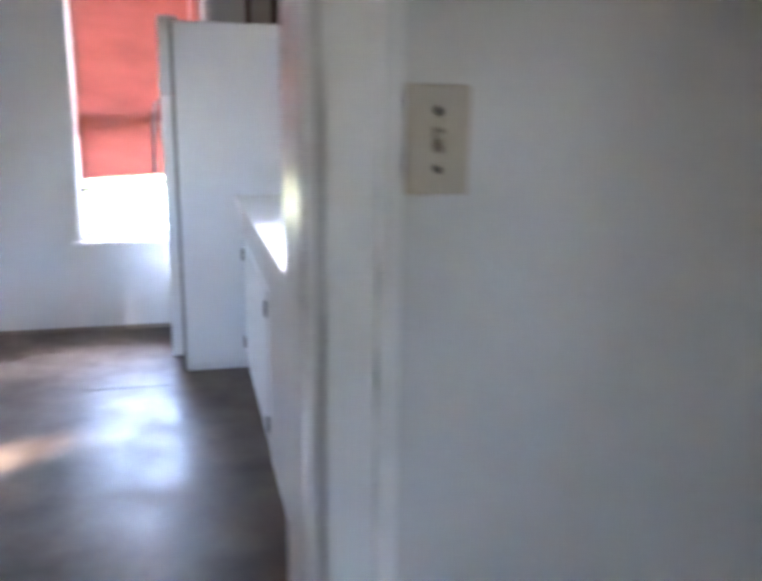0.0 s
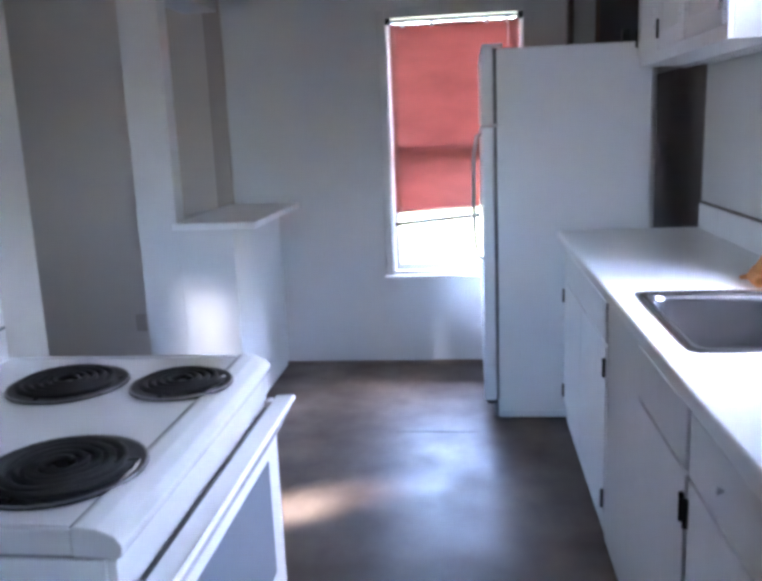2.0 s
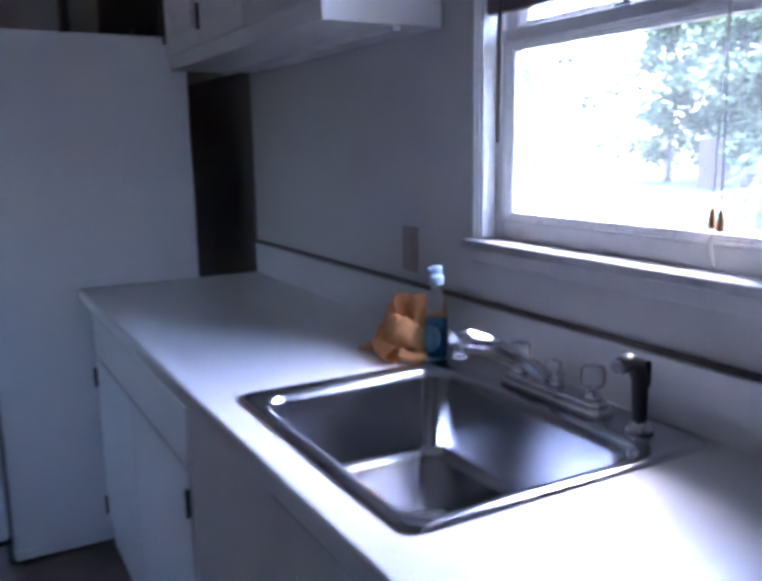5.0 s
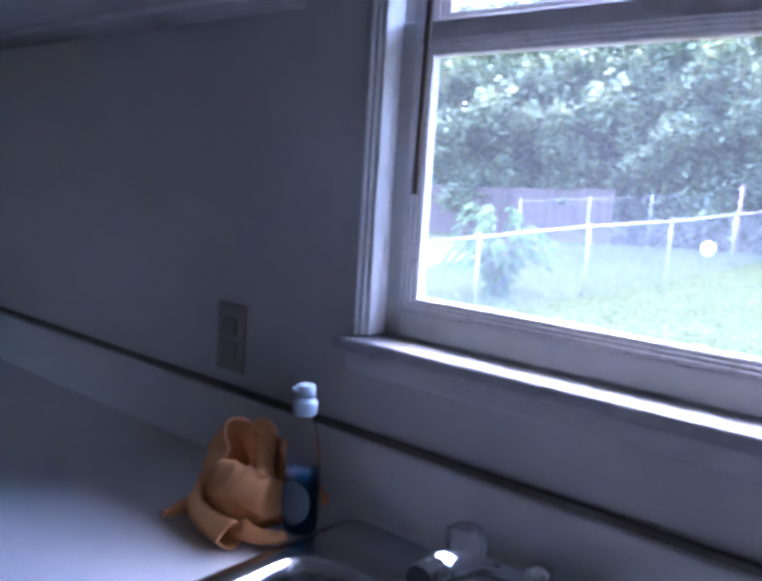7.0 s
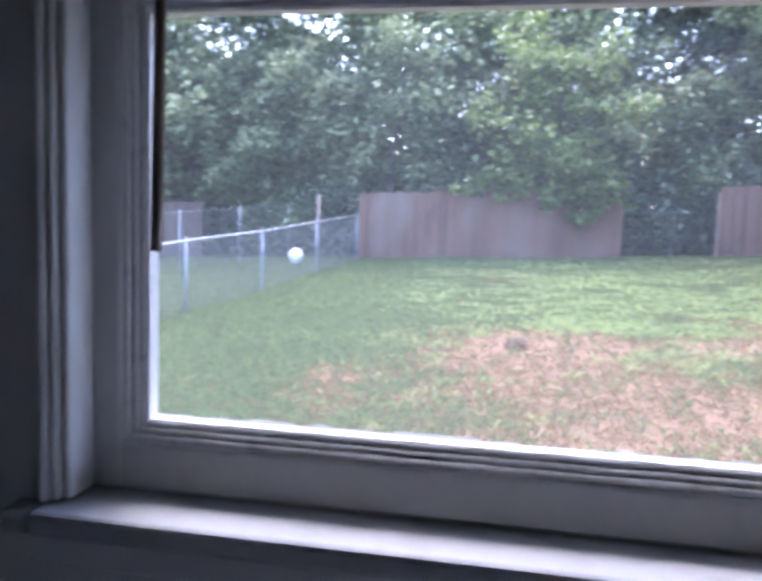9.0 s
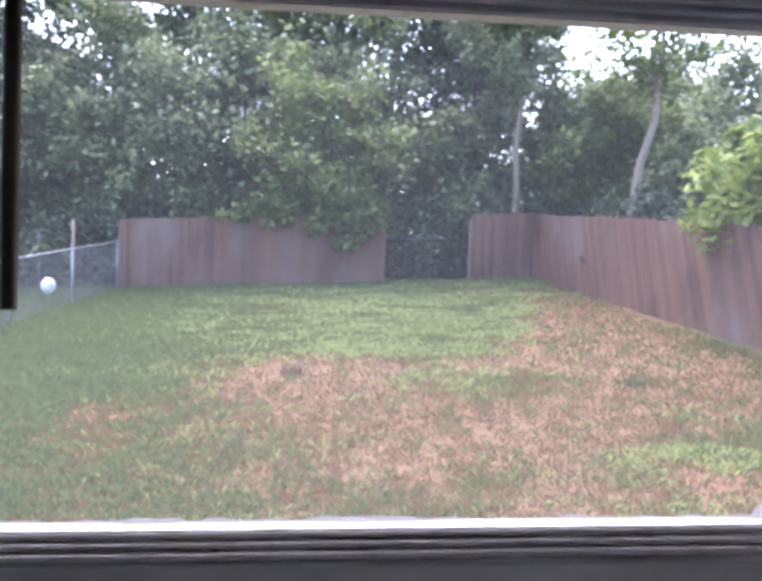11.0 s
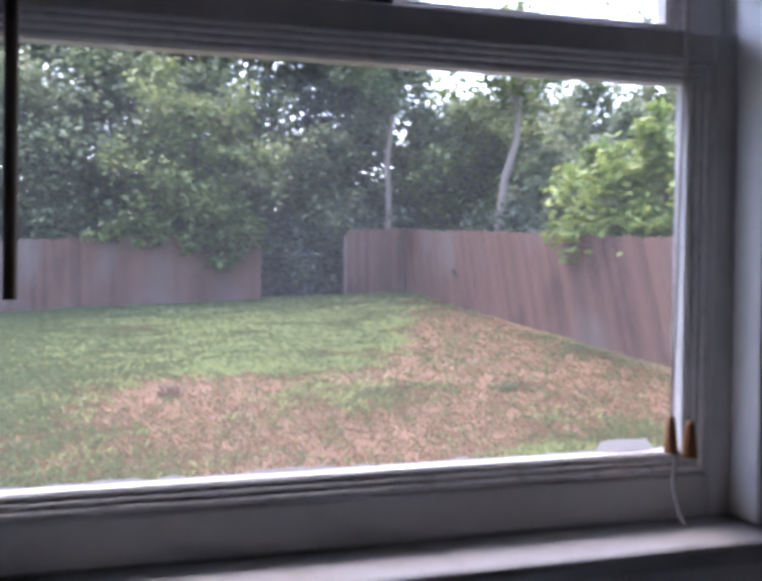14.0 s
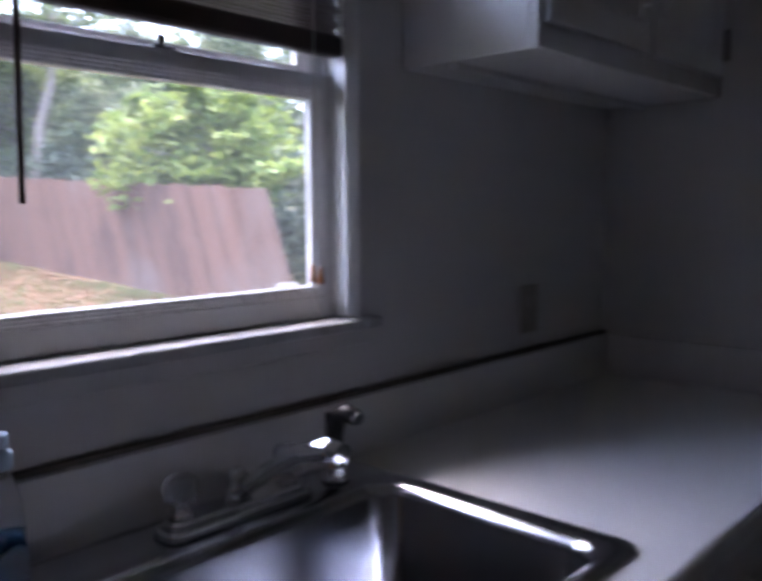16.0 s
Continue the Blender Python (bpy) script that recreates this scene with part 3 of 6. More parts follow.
def far_window():
    w = thing("window_2", ((RX0 + RX1) / 2, FY + 0.06, RZ0), "white sash window behind a red shade", "window", kind="structure")
    part("casing", boxes((RX0 - 0.045, FY - 0.016, RZ0, RX0 + 0.003, FY - 0.0005, RZ1 + 0.05), (RX1 - 0.003, FY - 0.016, RZ0, RX1 + 0.045, FY - 0.0005, RZ1 + 0.05), (RX0 + 0.003, FY - 0.016, RZ1, RX1 - 0.003, FY - 0.0005, RZ1 + 0.05), bevel=0.004), WALL, w)
    part("sill", boxes((RX0 - 0.05, FY - 0.035, RZ0 - 0.022, RX1 + 0.05, FY - 0.0005, RZ0), bevel=0.004), TRIM, w)
    part("frame", boxes((RX0 + 0.0005, FY + 0.0, RZ0 + 0.0005, RX0 + 0.012, FY + 0.13, RZ1 - 0.0005), (RX1 - 0.012, FY + 0.0, RZ0 + 0.0005, RX1 - 0.0005, FY + 0.13, RZ1 - 0.0005), (RX0 + 0.012, FY + 0.0, RZ0 + 0.0005, RX1 - 0.012, FY + 0.13, RZ0 + 0.02)), TRIM, w)
    mid = 1.27
    part("stile", boxes((RX0 + 0.0125, FY + 0.055, RZ0 + 0.0205, RX0 + 0.04, FY + 0.085, RZ1 - 0.001), bevel=0.002), SASH, w)
    part("stile", boxes((RX1 - 0.04, FY + 0.055, RZ0 + 0.0205, RX1 - 0.0125, FY + 0.085, RZ1 - 0.001), bevel=0.002), SASH, w)
    part("meeting_rail", boxes((RX0 + 0.04, FY + 0.05, mid - 0.03, RX1 - 0.04, FY + 0.095, mid + 0.03), bevel=0.002), SASH, w)
    part("bottom_rail", boxes((RX0 + 0.04, FY + 0.055, RZ0 + 0.0205, RX1 - 0.04, FY + 0.085, RZ0 + 0.06), bevel=0.002), SASH, w)
    for a, b in ((RZ0 + 0.06, mid - 0.03), (mid + 0.03, RZ1 - 0.002)):
        g = part("pane", boxes((RX0 + 0.04, FY + 0.068, a, RX1 - 0.04, FY + 0.071, b)), GLASS, w)
        g.visible_shadow = False


far_window()


def red_shade():
    s = thing("window_shade", (-1.09, FY + 0.02, 1.97), "red fabric window shade, half translucent, lowered unevenly", "window shade")
    bm = bmesh.new()
    nx, nz = 16, 40
    rows = []
    for j in range(nz + 1):
        row = []
        for i in range(nx + 1):
            u, v = i / nx, j / nz
            x = RX0 + 0.027 + u * (RX1 - RX0 - 0.05)
            zb = 0.905 + 0.03 * u
            z = 1.955 - v * (1.955 - zb)
            row.append(bm.verts.new((x, FY + 0.012 + 0.006 * math.sin(u * 9 + v * 3) + 0.004 * math.sin(v * 14), z)))
        rows.append(row)
    for j in range(nz):
        for i in range(nx):
            f = bm.faces.new((rows[j][i], rows[j][i + 1], rows[j + 1][i + 1], rows[j + 1][i]))
            f.smooth = True
    cloth = part("fabric", bm, RED, s)
    mod = cloth.modifiers.new("thickness", "SOLIDIFY")
    mod.thickness = 0.0015
    part("head_rail", boxes((RX0 + 0.012, FY - 0.008, 1.958, RX1 - 0.012, FY + 0.022, 1.978), bevel=0.003), WHITE_PLASTIC, s, "white metal head rail")
    for x in (RX0 + 0.016, RX1 - 0.016):
        part("bracket", boxes((x - 0.014, FY - 0.014, 1.95, x + 0.014, FY + 0.024, 1.986), bevel=0.003), BLACK, s, "dark end bracket")
    for x in (RX0 + 0.10, RX0 + 0.26, RX1 - 0.2, RX1 - 0.09):
        part("clip", boxes((x - 0.012, FY - 0.006, 1.935, x + 0.012, FY + 0.004, 1.957), bevel=0.002), WHITE_PLASTIC, s)
    bm = bmesh.new()
    tube(bm, [(RX0 + 0.02, FY + 0.012, 0.842), (RX1 - 0.02, FY + 0.012, 0.905)], 0.012, 10)
    part("bottom_bar", bm, BLACK, s, "dark slanting bottom bar")
    for x in (RX0 + 0.06, RX1 - 0.06):
        bm = bmesh.new()
        tube(bm, [(x, FY + 0.012, 0.94), (x, FY + 0.012, 0.85 + (x - RX0) * 0.085)], 0.0015, 5)
        part("cord", bm, CORD, s)
    bm = bmesh.new()
    for k in range(14):
        lathe(bm, RX1 - 0.085, FY - 0.012, [(0.002, 1.93 - k * 0.013), (0.006, 1.926 - k * 0.013), (0.002, 1.921 - k * 0.013)], 8)
    part("bead_chain", bm, WHITE_PLASTIC, s, "white bead chain")


red_shade()


def raised_blind():
    b = thing("mini_blind", (0.0, -1.665, 1.60), "dark brown mini blind drawn up over the sink window", "window blind")
    y0, y1 = WY0 + 0.026, WY1 - 0.026
    part("bottom_rail", boxes((-0.006, y0, 1.604, 0.022, y1, 1.640), bevel=0.007), BLIND, b)
    for k in range(26):
        z = 1.644 + k * 0.0062
        bm = bmesh.new()
        dx, dy = 0.0018 * math.sin(k * 2.3), 0.004 * math.sin(k * 1.7)
        n = 6
        up = [bm.verts.new((-0.006 + 0.026 * i / n + dx, y, z + 0.003 * math.sin(math.pi * i / n) + 0.0012 * math.sin(k * 3.1 + (y > -1.6)))) for y in (y0 + dy, y1 + dy) for i in range(n + 1)]
        dn = [bm.verts.new(v.co - Vector((0, 0, 0.0012))) for v in up]
        m = n + 1
        for i in range(n):
            bm.faces.new((up[i], up[i + 1], up[m + i + 1], up[m + i]))
            bm.faces.new((dn[i], dn[m + i], dn[m + i + 1], dn[i + 1]))
        bm.faces.new((up[0], up[m], dn[m], dn[0]))
        bm.faces.new((up[n], dn[n], dn[m + n], up[m + n]))
        part("slat", bm, BLIND, b)
    part("head_rail", boxes((-0.008, y0, WZ1 - 0.06, 0.026, y1, WZ1 - 0.02), bevel=0.003), BLIND, b)
    for y in (y0 + 0.09, y1 - 0.09):
        bm = bmesh.new()
        tube(bm, [(0.008, y, 1.80), (0.008, y, WZ1 - 0.05)], 0.001, 5)
        part("lift_cord", bm, CORD, b)
    bm = bmesh.new()
    tube(bm, [(-0.034, -1.440, WZ1 - 0.06), (-0.034, -1.428, 1.354)], 0.0042, 6)
    part("wand", bm, WAND, b, "brown tilt wand")
    for k, (y, zz) in enumerate(((-1.912, 1.226), (-1.928, 1.222))):
        bm = bmesh.new()
        tube(bm, [(-0.012, -1.92, WZ1 - 0.05), (-0.012, -1.921, 1.6), (-0.012 - 0.002 * k, y, zz + 0.03)], 0.0011, 5)
        part("pull_cord", bm, CORD, b)
        bm = bmesh.new()
        lathe(bm, -0.012 - 0.002 * k, y, [(0.002, zz + 0.030), (0.0035, zz + 0.026), (0.006, zz + 0.006), (0.0062, zz), (0.002, zz - 0.001)], 10)
        part("tassel", bm, TASSEL, b, "small wooden cord tassel")
    bm = bmesh.new()
    tube(bm, [(-0.013, -1.916, 1.226), (-0.014, -1.914, 1.20), (-0.015, -1.919, 1.180), (-0.015, -1.923, 1.168)], 0.0014, 5)
    tube(bm, [(-0.013, -1.918, 1.226), (-0.016, -1.911, 1.205), (-0.017, -1.915, 1.185), (-0.015, -1.92, 1.172)], 0.0014, 5)
    part("cord_end", bm, CORD, b)


raised_blind()


# ======== kitchen: cabinets, worktop, sink ========
def hinge(parent, x, y, z, h=0.062):
    bm = bmesh.new()
    box(bm, x - 0.004, y - 0.007, z - h / 2, x, y + 0.007, z + h / 2, bevel=0.0015)
    tube(bm, [(x - 0.005, y, z - h / 2), (x - 0.005, y, z + h / 2)], 0.005, 8)
    part("hinge", bm, IRON, parent, "small black hinge")


def knob(parent, x, y, z, mat=None):
    bm = bmesh.new()
    rings = [(0.005, 0.0), (0.004, 0.004), (0.007, 0.006), (0.0085, 0.009), (0.0065, 0.012), (0.002, 0.013)]
    sides = 14
    vs = [[bm.verts.new((x - d, y + r * math.cos(2 * math.pi * k / sides), z + r * math.sin(2 * math.pi * k / sides))) for k in range(sides)] for r, d in rings]
    for a, c in zip(vs, vs[1:]):
        for k in range(sides):
            bm.faces.new((a[k], a[(k + 1) % sides], c[(k + 1) % sides], c[k])).smooth = True
    bm.faces.new(vs[-1])
    part("knob", bm, mat or CAB, parent, "white painted round knob")


def front(parent, name, y0, y1, z0, z1, x, thick=0.014):
    return part(name, boxes((x - thick, y0, z0, x - 0.0005, y1, z1), bevel=0.004), CAB, parent)


def base_cabinet(y0, y1, doors, drawers, panels, label):
    """Painted face-frame cabinet set back under the worktop's edge; doors as (low y, high y, hinge side)."""
    c = thing("base_cabinet", (-0.3, (y0 + y1) / 2, 0), label, "cabinet", group="base cabinets along the wall")
    part("body", boxes((-0.570, y0 + 0.001, 0.0, -0.002, y0 + 0.018, 0.868), (-0.570, y1 - 0.018, 0.0, -0.002, y1 - 0.001, 0.868), (-0.570, y0 + 0.018, 0.06, -0.002, y1 - 0.018, 0.078), (-0.018, y0 + 0.018, 0.078, -0.002, y1 - 0.018, 0.868)), CAB, c)
    mid = (y0 + y1) / 2
    part("face_frame", boxes((-0.586, y0 + 0.0005, 0.0, -0.5705, y0 + 0.04, 0.868), (-0.586, y1 - 0.04, 0.0, -0.5705, y1 - 0.0005, 0.868), (-0.586, y0 + 0.04, 0.0, -0.5705, y1 - 0.04, 0.125), (-0.586, y0 + 0.04, 0.665, -0.5705, y1 - 0.04, 0.71), (-0.586, y0 + 0.04, 0.815, -0.5705, y1 - 0.04, 0.868), (-0.586, mid - 0.02, 0.125, -0.5705, mid + 0.02, 0.665)), CAB, c)
    for a, b, side in doors:
        d = front(c, "door", a, b, 0.105, 0.684, -0.587)
        yh = b if side > 0 else a
        hinge(d, -0.601, yh - side * 0.004, 0.613)
        hinge(d, -0.601, yh - side * 0.004, 0.160)
    for a, b, knobbed in drawers:
        d = front(c, "drawer_front", a, b, 0.692, 0.828, -0.587)
        if knobbed:
            knob(d, -0.601, (a + b) / 2, 0.764)
    for a, b in panels:
        part("panel", boxes((-0.5975, a, 0.02, -0.5865, b, 0.840), bevel=0.003), CAB, c)
    return c


base_cabinet(-1.126, -0.004, [(-0.548, -0.02, 1), (-1.122, -0.556, -1)], [(-1.122, -0.02, False)], [], "white painted base cabinet beside the fridge")
base_cabinet(-2.074, -1.128, [(-2.064, -1.606, -1)], [(-2.064, -1.606, False)], [(-1.600, -1.131)], "white painted sink base cabinet with black hinges")
base_cabinet(-2.965, -2.076, [(-2.506, -2.088, 1), (-2.958, -2.514, -1)], [(-2.506, -2.088, True), (-2.958, -2.514, True)], [], "white painted base cabinet with drawers by the doorway")

SX0, SX1, SY0, SY1 = -0.572, -0.040, -1.966, -1.364
counter = thing("countertop", (-0.32, -1.48, 0.869), "long white laminate worktop with a backsplash", "countertop")
bm = bmesh.new()
ox0, ox1, oy0, oy1 = SX0 + 0.014, SX1 - 0.07, SY0 + 0.014, SY1 - 0.014
box(bm, -0.634, -2.967, 0.8695, ox0, -0.003, 0.910)
bmesh.ops.bevel(bm, geom=[e for e in bm.edges if all(v.co.x < -0.633 for v in e.verts) and abs(e.verts[0].co.y - e.verts[1].co.y) > 1], offset=0.008, segments=3, affect="EDGES", profile=0.5)
box(bm, ox1, -2.967, 0.8695, -0.0215, -0.003, 0.910)
box(bm, ox0, -2.967, 0.8695, ox1, oy0, 0.910)
box(bm, ox0, oy1, 0.8695, ox1, -0.003, 0.910)
part("top", bm, COUNTER, counter)
part("backsplash", boxes((-0.021, -2.967, 0.8695, -0.0005, -0.003, 1.014), bevel=0.003), COUNTER, counter)
part("caulk", boxes((-0.014, -2.967, 1.0145, -0.0006, -0.003, 1.024), bevel=0.002), CAULK, counter, "dark old caulk line on the backsplash")
part("end_splash", boxes((-0.60, -2.9695, 0.9105, -0.0215, -2.9495, 1.014), bevel=0.003), COUNTER, counter)


def rounded(x0, y0, x1, y1, r, n=6):
    pts = []
    for cx, cy, a0 in ((x1 - r, y1 - r, 0), (x0 + r, y1 - r, 90), (x0 + r, y0 + r, 180), (x1 - r, y0 + r, 270)):
        for k in range(n + 1):
            a = radians(a0 + 90 * k / n)
            pts.append((cx + r * math.cos(a), cy + r * math.sin(a)))
    return pts


def sink():
    s = thing("sink", (-0.31, -1.665, 0.911), "single-bowl stainless steel sink set in the worktop", "sink")
    bm = bmesh.new()
    loops = []
    for x0, y0, x1, y1, r, z in ((SX0, SY0, SX1, SY1, 0.03, 0.9108), (SX0 + 0.002, SY0 + 0.002, SX1 - 0.002, SY1 - 0.002, 0.03, 0.916), (SX0 + 0.012, SY0 + 0.012, SX1 - 0.012, SY1 - 0.012, 0.028, 0.917), (SX0 + 0.024, SY0 + 0.026, SX1 - 0.10, SY1 - 0.026, 0.045, 0.9145), (SX0 + 0.032, SY0 + 0.036, SX1 - 0.112, SY1 - 0.036, 0.05, 0.909), (SX0 + 0.036, SY0 + 0.041, SX1 - 0.118, SY1 - 0.041, 0.05, 0.895), (SX0 + 0.046, SY0 + 0.052, SX1 - 0.128, SY1 - 0.052, 0.05, 0.765), (SX0 + 0.054, SY0 + 0.06, SX1 - 0.136, SY1 - 0.06, 0.05, 0.748), (SX0 + 0.075, SY0 + 0.08, SX1 - 0.156, SY1 - 0.08, 0.045, 0.742), (SX0 + 0.19, SY0 + 0.25, SX1 - 0.24, SY1 - 0.25, 0.04, 0.737)):
        loops.append([bm.verts.new((x, y, z)) for x, y in rounded(x0, y0, x1, y1, r)])
    for a, b in zip(loops, loops[1:]):
        m = len(a)
        for k in range(m):
            bm.faces.new((a[k], a[(k + 1) % m], b[(k + 1) % m], b[k])).smooth = True
    bm.faces.new(loops[-1])
    part("basin", bm, STEEL, s)
    bm = bmesh.new()
    cx, cy = -0.345, -1.665
    lathe(bm, cx, cy, [(0.055, 0.7385), (0.056, 0.742), (0.045, 0.743), (0.038, 0.739), (0.036, 0.7385)], 24)
    part("drain", bm, CHROME, s, "chrome drain ring")
    bm = bmesh.new()
    lathe(bm, cx, cy, [(0.028, 0.7395), (0.026, 0.745), (0.006, 0.747), (0.006, 0.757), (0.002, 0.758)], 18)
    part("strainer", bm, CHROME, s)


sink()


def faucet():
    f = thing("faucet", (-0.10, -1.68, 0.917), "chrome kitchen faucet with clear acrylic knobs", "faucet")
    bm = bmesh.new()
    for z0, z1, gx in ((0.9172, 0.930, 0.0), (0.930, 0.940, 0.006)):
        lo = [bm.verts.new((x, y, z0)) for x, y in rounded(-0.130 + gx, -1.805 + gx, -0.072 - gx, -1.555 - gx, 0.02)]
        hi = [bm.verts.new((x, y, z1)) for x, y in rounded(-0.127 + gx, -1.802 + gx, -0.075 - gx, -1.558 - gx, 0.02)]
        m = len(lo)
        for k in range(m):
            bm.faces.new((lo[k], lo[(k + 1) % m], hi[(k + 1) % m], hi[k])).smooth = True
        bm.faces.new(hi)
        bm.faces.new(lo[::-1])
    part("base", bm, CHROME, f)
    bm = bmesh.new()
    lathe(bm, -0.101, -1.68, [(0.019, 0.9405), (0.019, 0.962), (0.015, 0.968), (0.014, 0.982), (0.004, 0.985)], 20)
    part("hub", bm, CHROME, f)
    bm = bmesh.new()
    tube(bm, [(-0.108, -1.68, 0.952), (-0.135, -1.68, 0.972), (-0.18, -1.681, 1.003), (-0.235, -1.682, 1.032), (-0.285, -1.682, 1.047), (-0.312, -1.682, 1.045)], [0.013, 0.0125, 0.012, 0.0125, 0.016, 0.015], 14)
    part("spout", bm, CHROME, f)
    bm = bmesh.new()
    lathe(bm, -0.300, -1.682, [(0.011, 1.018), (0.0125, 1.020), (0.0125, 1.036), (0.010, 1.042)], 16)
    part("aerator", bm, CHROME, f)
    for y in (-1.587, -1.772):
        bm = bmesh.new()
        lathe(bm, -0.101, y, [(0.016, 0.9405), (0.015, 0.948), (0.009, 0.952), (0.009, 0.958)], 16)
        k = part("valve_stem", bm, CHROME, f)
        bm = bmesh.new()
        sides = 16
        prof = [(0.012, 0.9585), (0.019, 0.963), (0.0215, 0.975), (0.0205, 0.991), (0.015, 0.996), (0.004, 0.997)]
        rings = []
        for r, z in prof:
            rings.append([bm.verts.new((-0.101 + r * (1 + 0.09 * (q % 2)) * math.cos(2 * math.pi * q / sides), y + r * (1 + 0.09 * (q % 2)) * math.sin(2 * math.pi * q / sides), z)) for q in range(sides)])
        for a, b in zip(rings, rings[1:]):
            for q in range(sides):
                bm.faces.new((a[q], a[(q + 1) % sides], b[(q + 1) % sides], b[q]))
        bm.faces.new(rings[-1])
        bm.faces.new(rings[0][::-1])
        part("acrylic_knob", bm, ACRYLIC, f, "clear faceted acrylic knob")
    s = thing("sink_sprayer", (-0.10, -1.872, 0.917), "black pull-out sprayer standing in a chrome collar", "sprayer")
    bm = bmesh.new()
    lathe(bm, -0.10, -1.872, [(0.022, 0.9165), (0.022, 0.922), (0.016, 0.930), (0.013, 0.934)], 18)
    part("collar", bm, CHROME, s)
    bm = bmesh.new()
    tube(bm, [(-0.10, -1.872, 0.930), (-0.101, -1.872, 0.965), (-0.103, -1.872, 1.0), (-0.112, -1.872, 1.022), (-0.128, -1.872, 1.030), (-0.148, -1.872, 1.026)], [0.011, 0.012, 0.013, 0.015, 0.015, 0.013], 14)
    part("head", bm, BLACK, s)
    part("lever", boxes((-0.096, -1.878, 0.985, -0.084, -1.866, 1.026), bevel=0.003), BLACK, s)
    bm = bmesh.new()
    tube(bm, [(-0.147, -1.872, 1.026), (-0.155, -1.872, 1.0245)], [0.0115, 0.010], 14)
    part("nozzle", bm, GASKET, s)


faucet()


def soap_bottle():
    b = thing("dish_soap_bottle", (-0.126, -1.349, 0.9172), "clear dish soap bottle part full of blue soap", "bottle")
    x, y, z = -0.126, -1.349, 0.0068
    bm = bmesh.new()
    lathe(bm, x, y, [(r, h + z) for r, h in ((0.028, 0.9105), (0.033, 0.914), (0.035, 0.93), (0.0355, 0.97), (0.034, 1.003), (0.030, 1.030), (0.022, 1.051), (0.013, 1.062), (0.0115, 1.072))], 28, 0.62, 0.72)
    sh = part("shell", bm, BOTTLE, b)
    sh.visible_shadow = False
    bm = bmesh.new()
    lathe(bm, x, y, [(r, h + z) for r, h in ((0.026, 0.9125), (0.031, 0.916), (0.033, 0.93), (0.0335, 0.96), (0.0325, 0.992), (0.028, 0.9925))], 28, 0.62, 0.72)
    part("soap", bm, SOAP, b, "blue liquid soap")
    bm = bmesh.new()
    lathe(bm, x, y, [(r, h + z) for r, h in ((0.0135, 1.064), (0.0152, 1.066), (0.0155, 1.080), (0.0145, 1.083), (0.0098, 1.0845), (0.0092, 1.087))], 24)
    part("cap", bm, CAP, b, "pale blue screw cap")
    bm = bmesh.new()
    lathe(bm, x, y, [(r, h + z) for r, h in ((0.0095, 1.0872), (0.0118, 1.0878), (0.0118, 1.101), (0.0108, 1.1025), (0.003, 1.1028))], 22)
    tube(bm, [(x - 0.010, y + 0.004, 1.0965 + z), (x - 0.0175, y + 0.007, 1.0975 + z)], [0.004, 0.003], 8)
    part("flip_top", bm, CAP, b, "pale blue flip top")
    bm = bmesh.new()
    n = 10
    rows = []
    for j in range(9):
        v = j / 8
        h = 0.925 + 0.058 * v
        half = 0.95 * math.sqrt(max(0.02, 1 - (2 * v - 1) ** 2 * 0.97))
        rows.append([bm.verts.new((x + 0.0364 * 0.62 * math.cos(math.pi * 1.08 + (i / n - 0.5) * 2 * half), y + 0.0364 * 0.72 * math.sin(math.pi * 1.08 + (i / n - 0.5) * 2 * half), h + z)) for i in range(n + 1)])
    for p, q in zip(rows, rows[1:]):
        for i in range(n):
            bm.faces.new((p[i], p[i + 1], q[i + 1], q[i])).smooth = True
    ob = part("label", bm, moulded("thin_clear_label", (0.80, 0.88, 0.95), 0.3, 0.9, 1.05), b, "oval frosted label")
    mod = ob.modifiers.new("thickness", "SOLIDIFY")
    mod.thickness = 0.0004


soap_bottle()


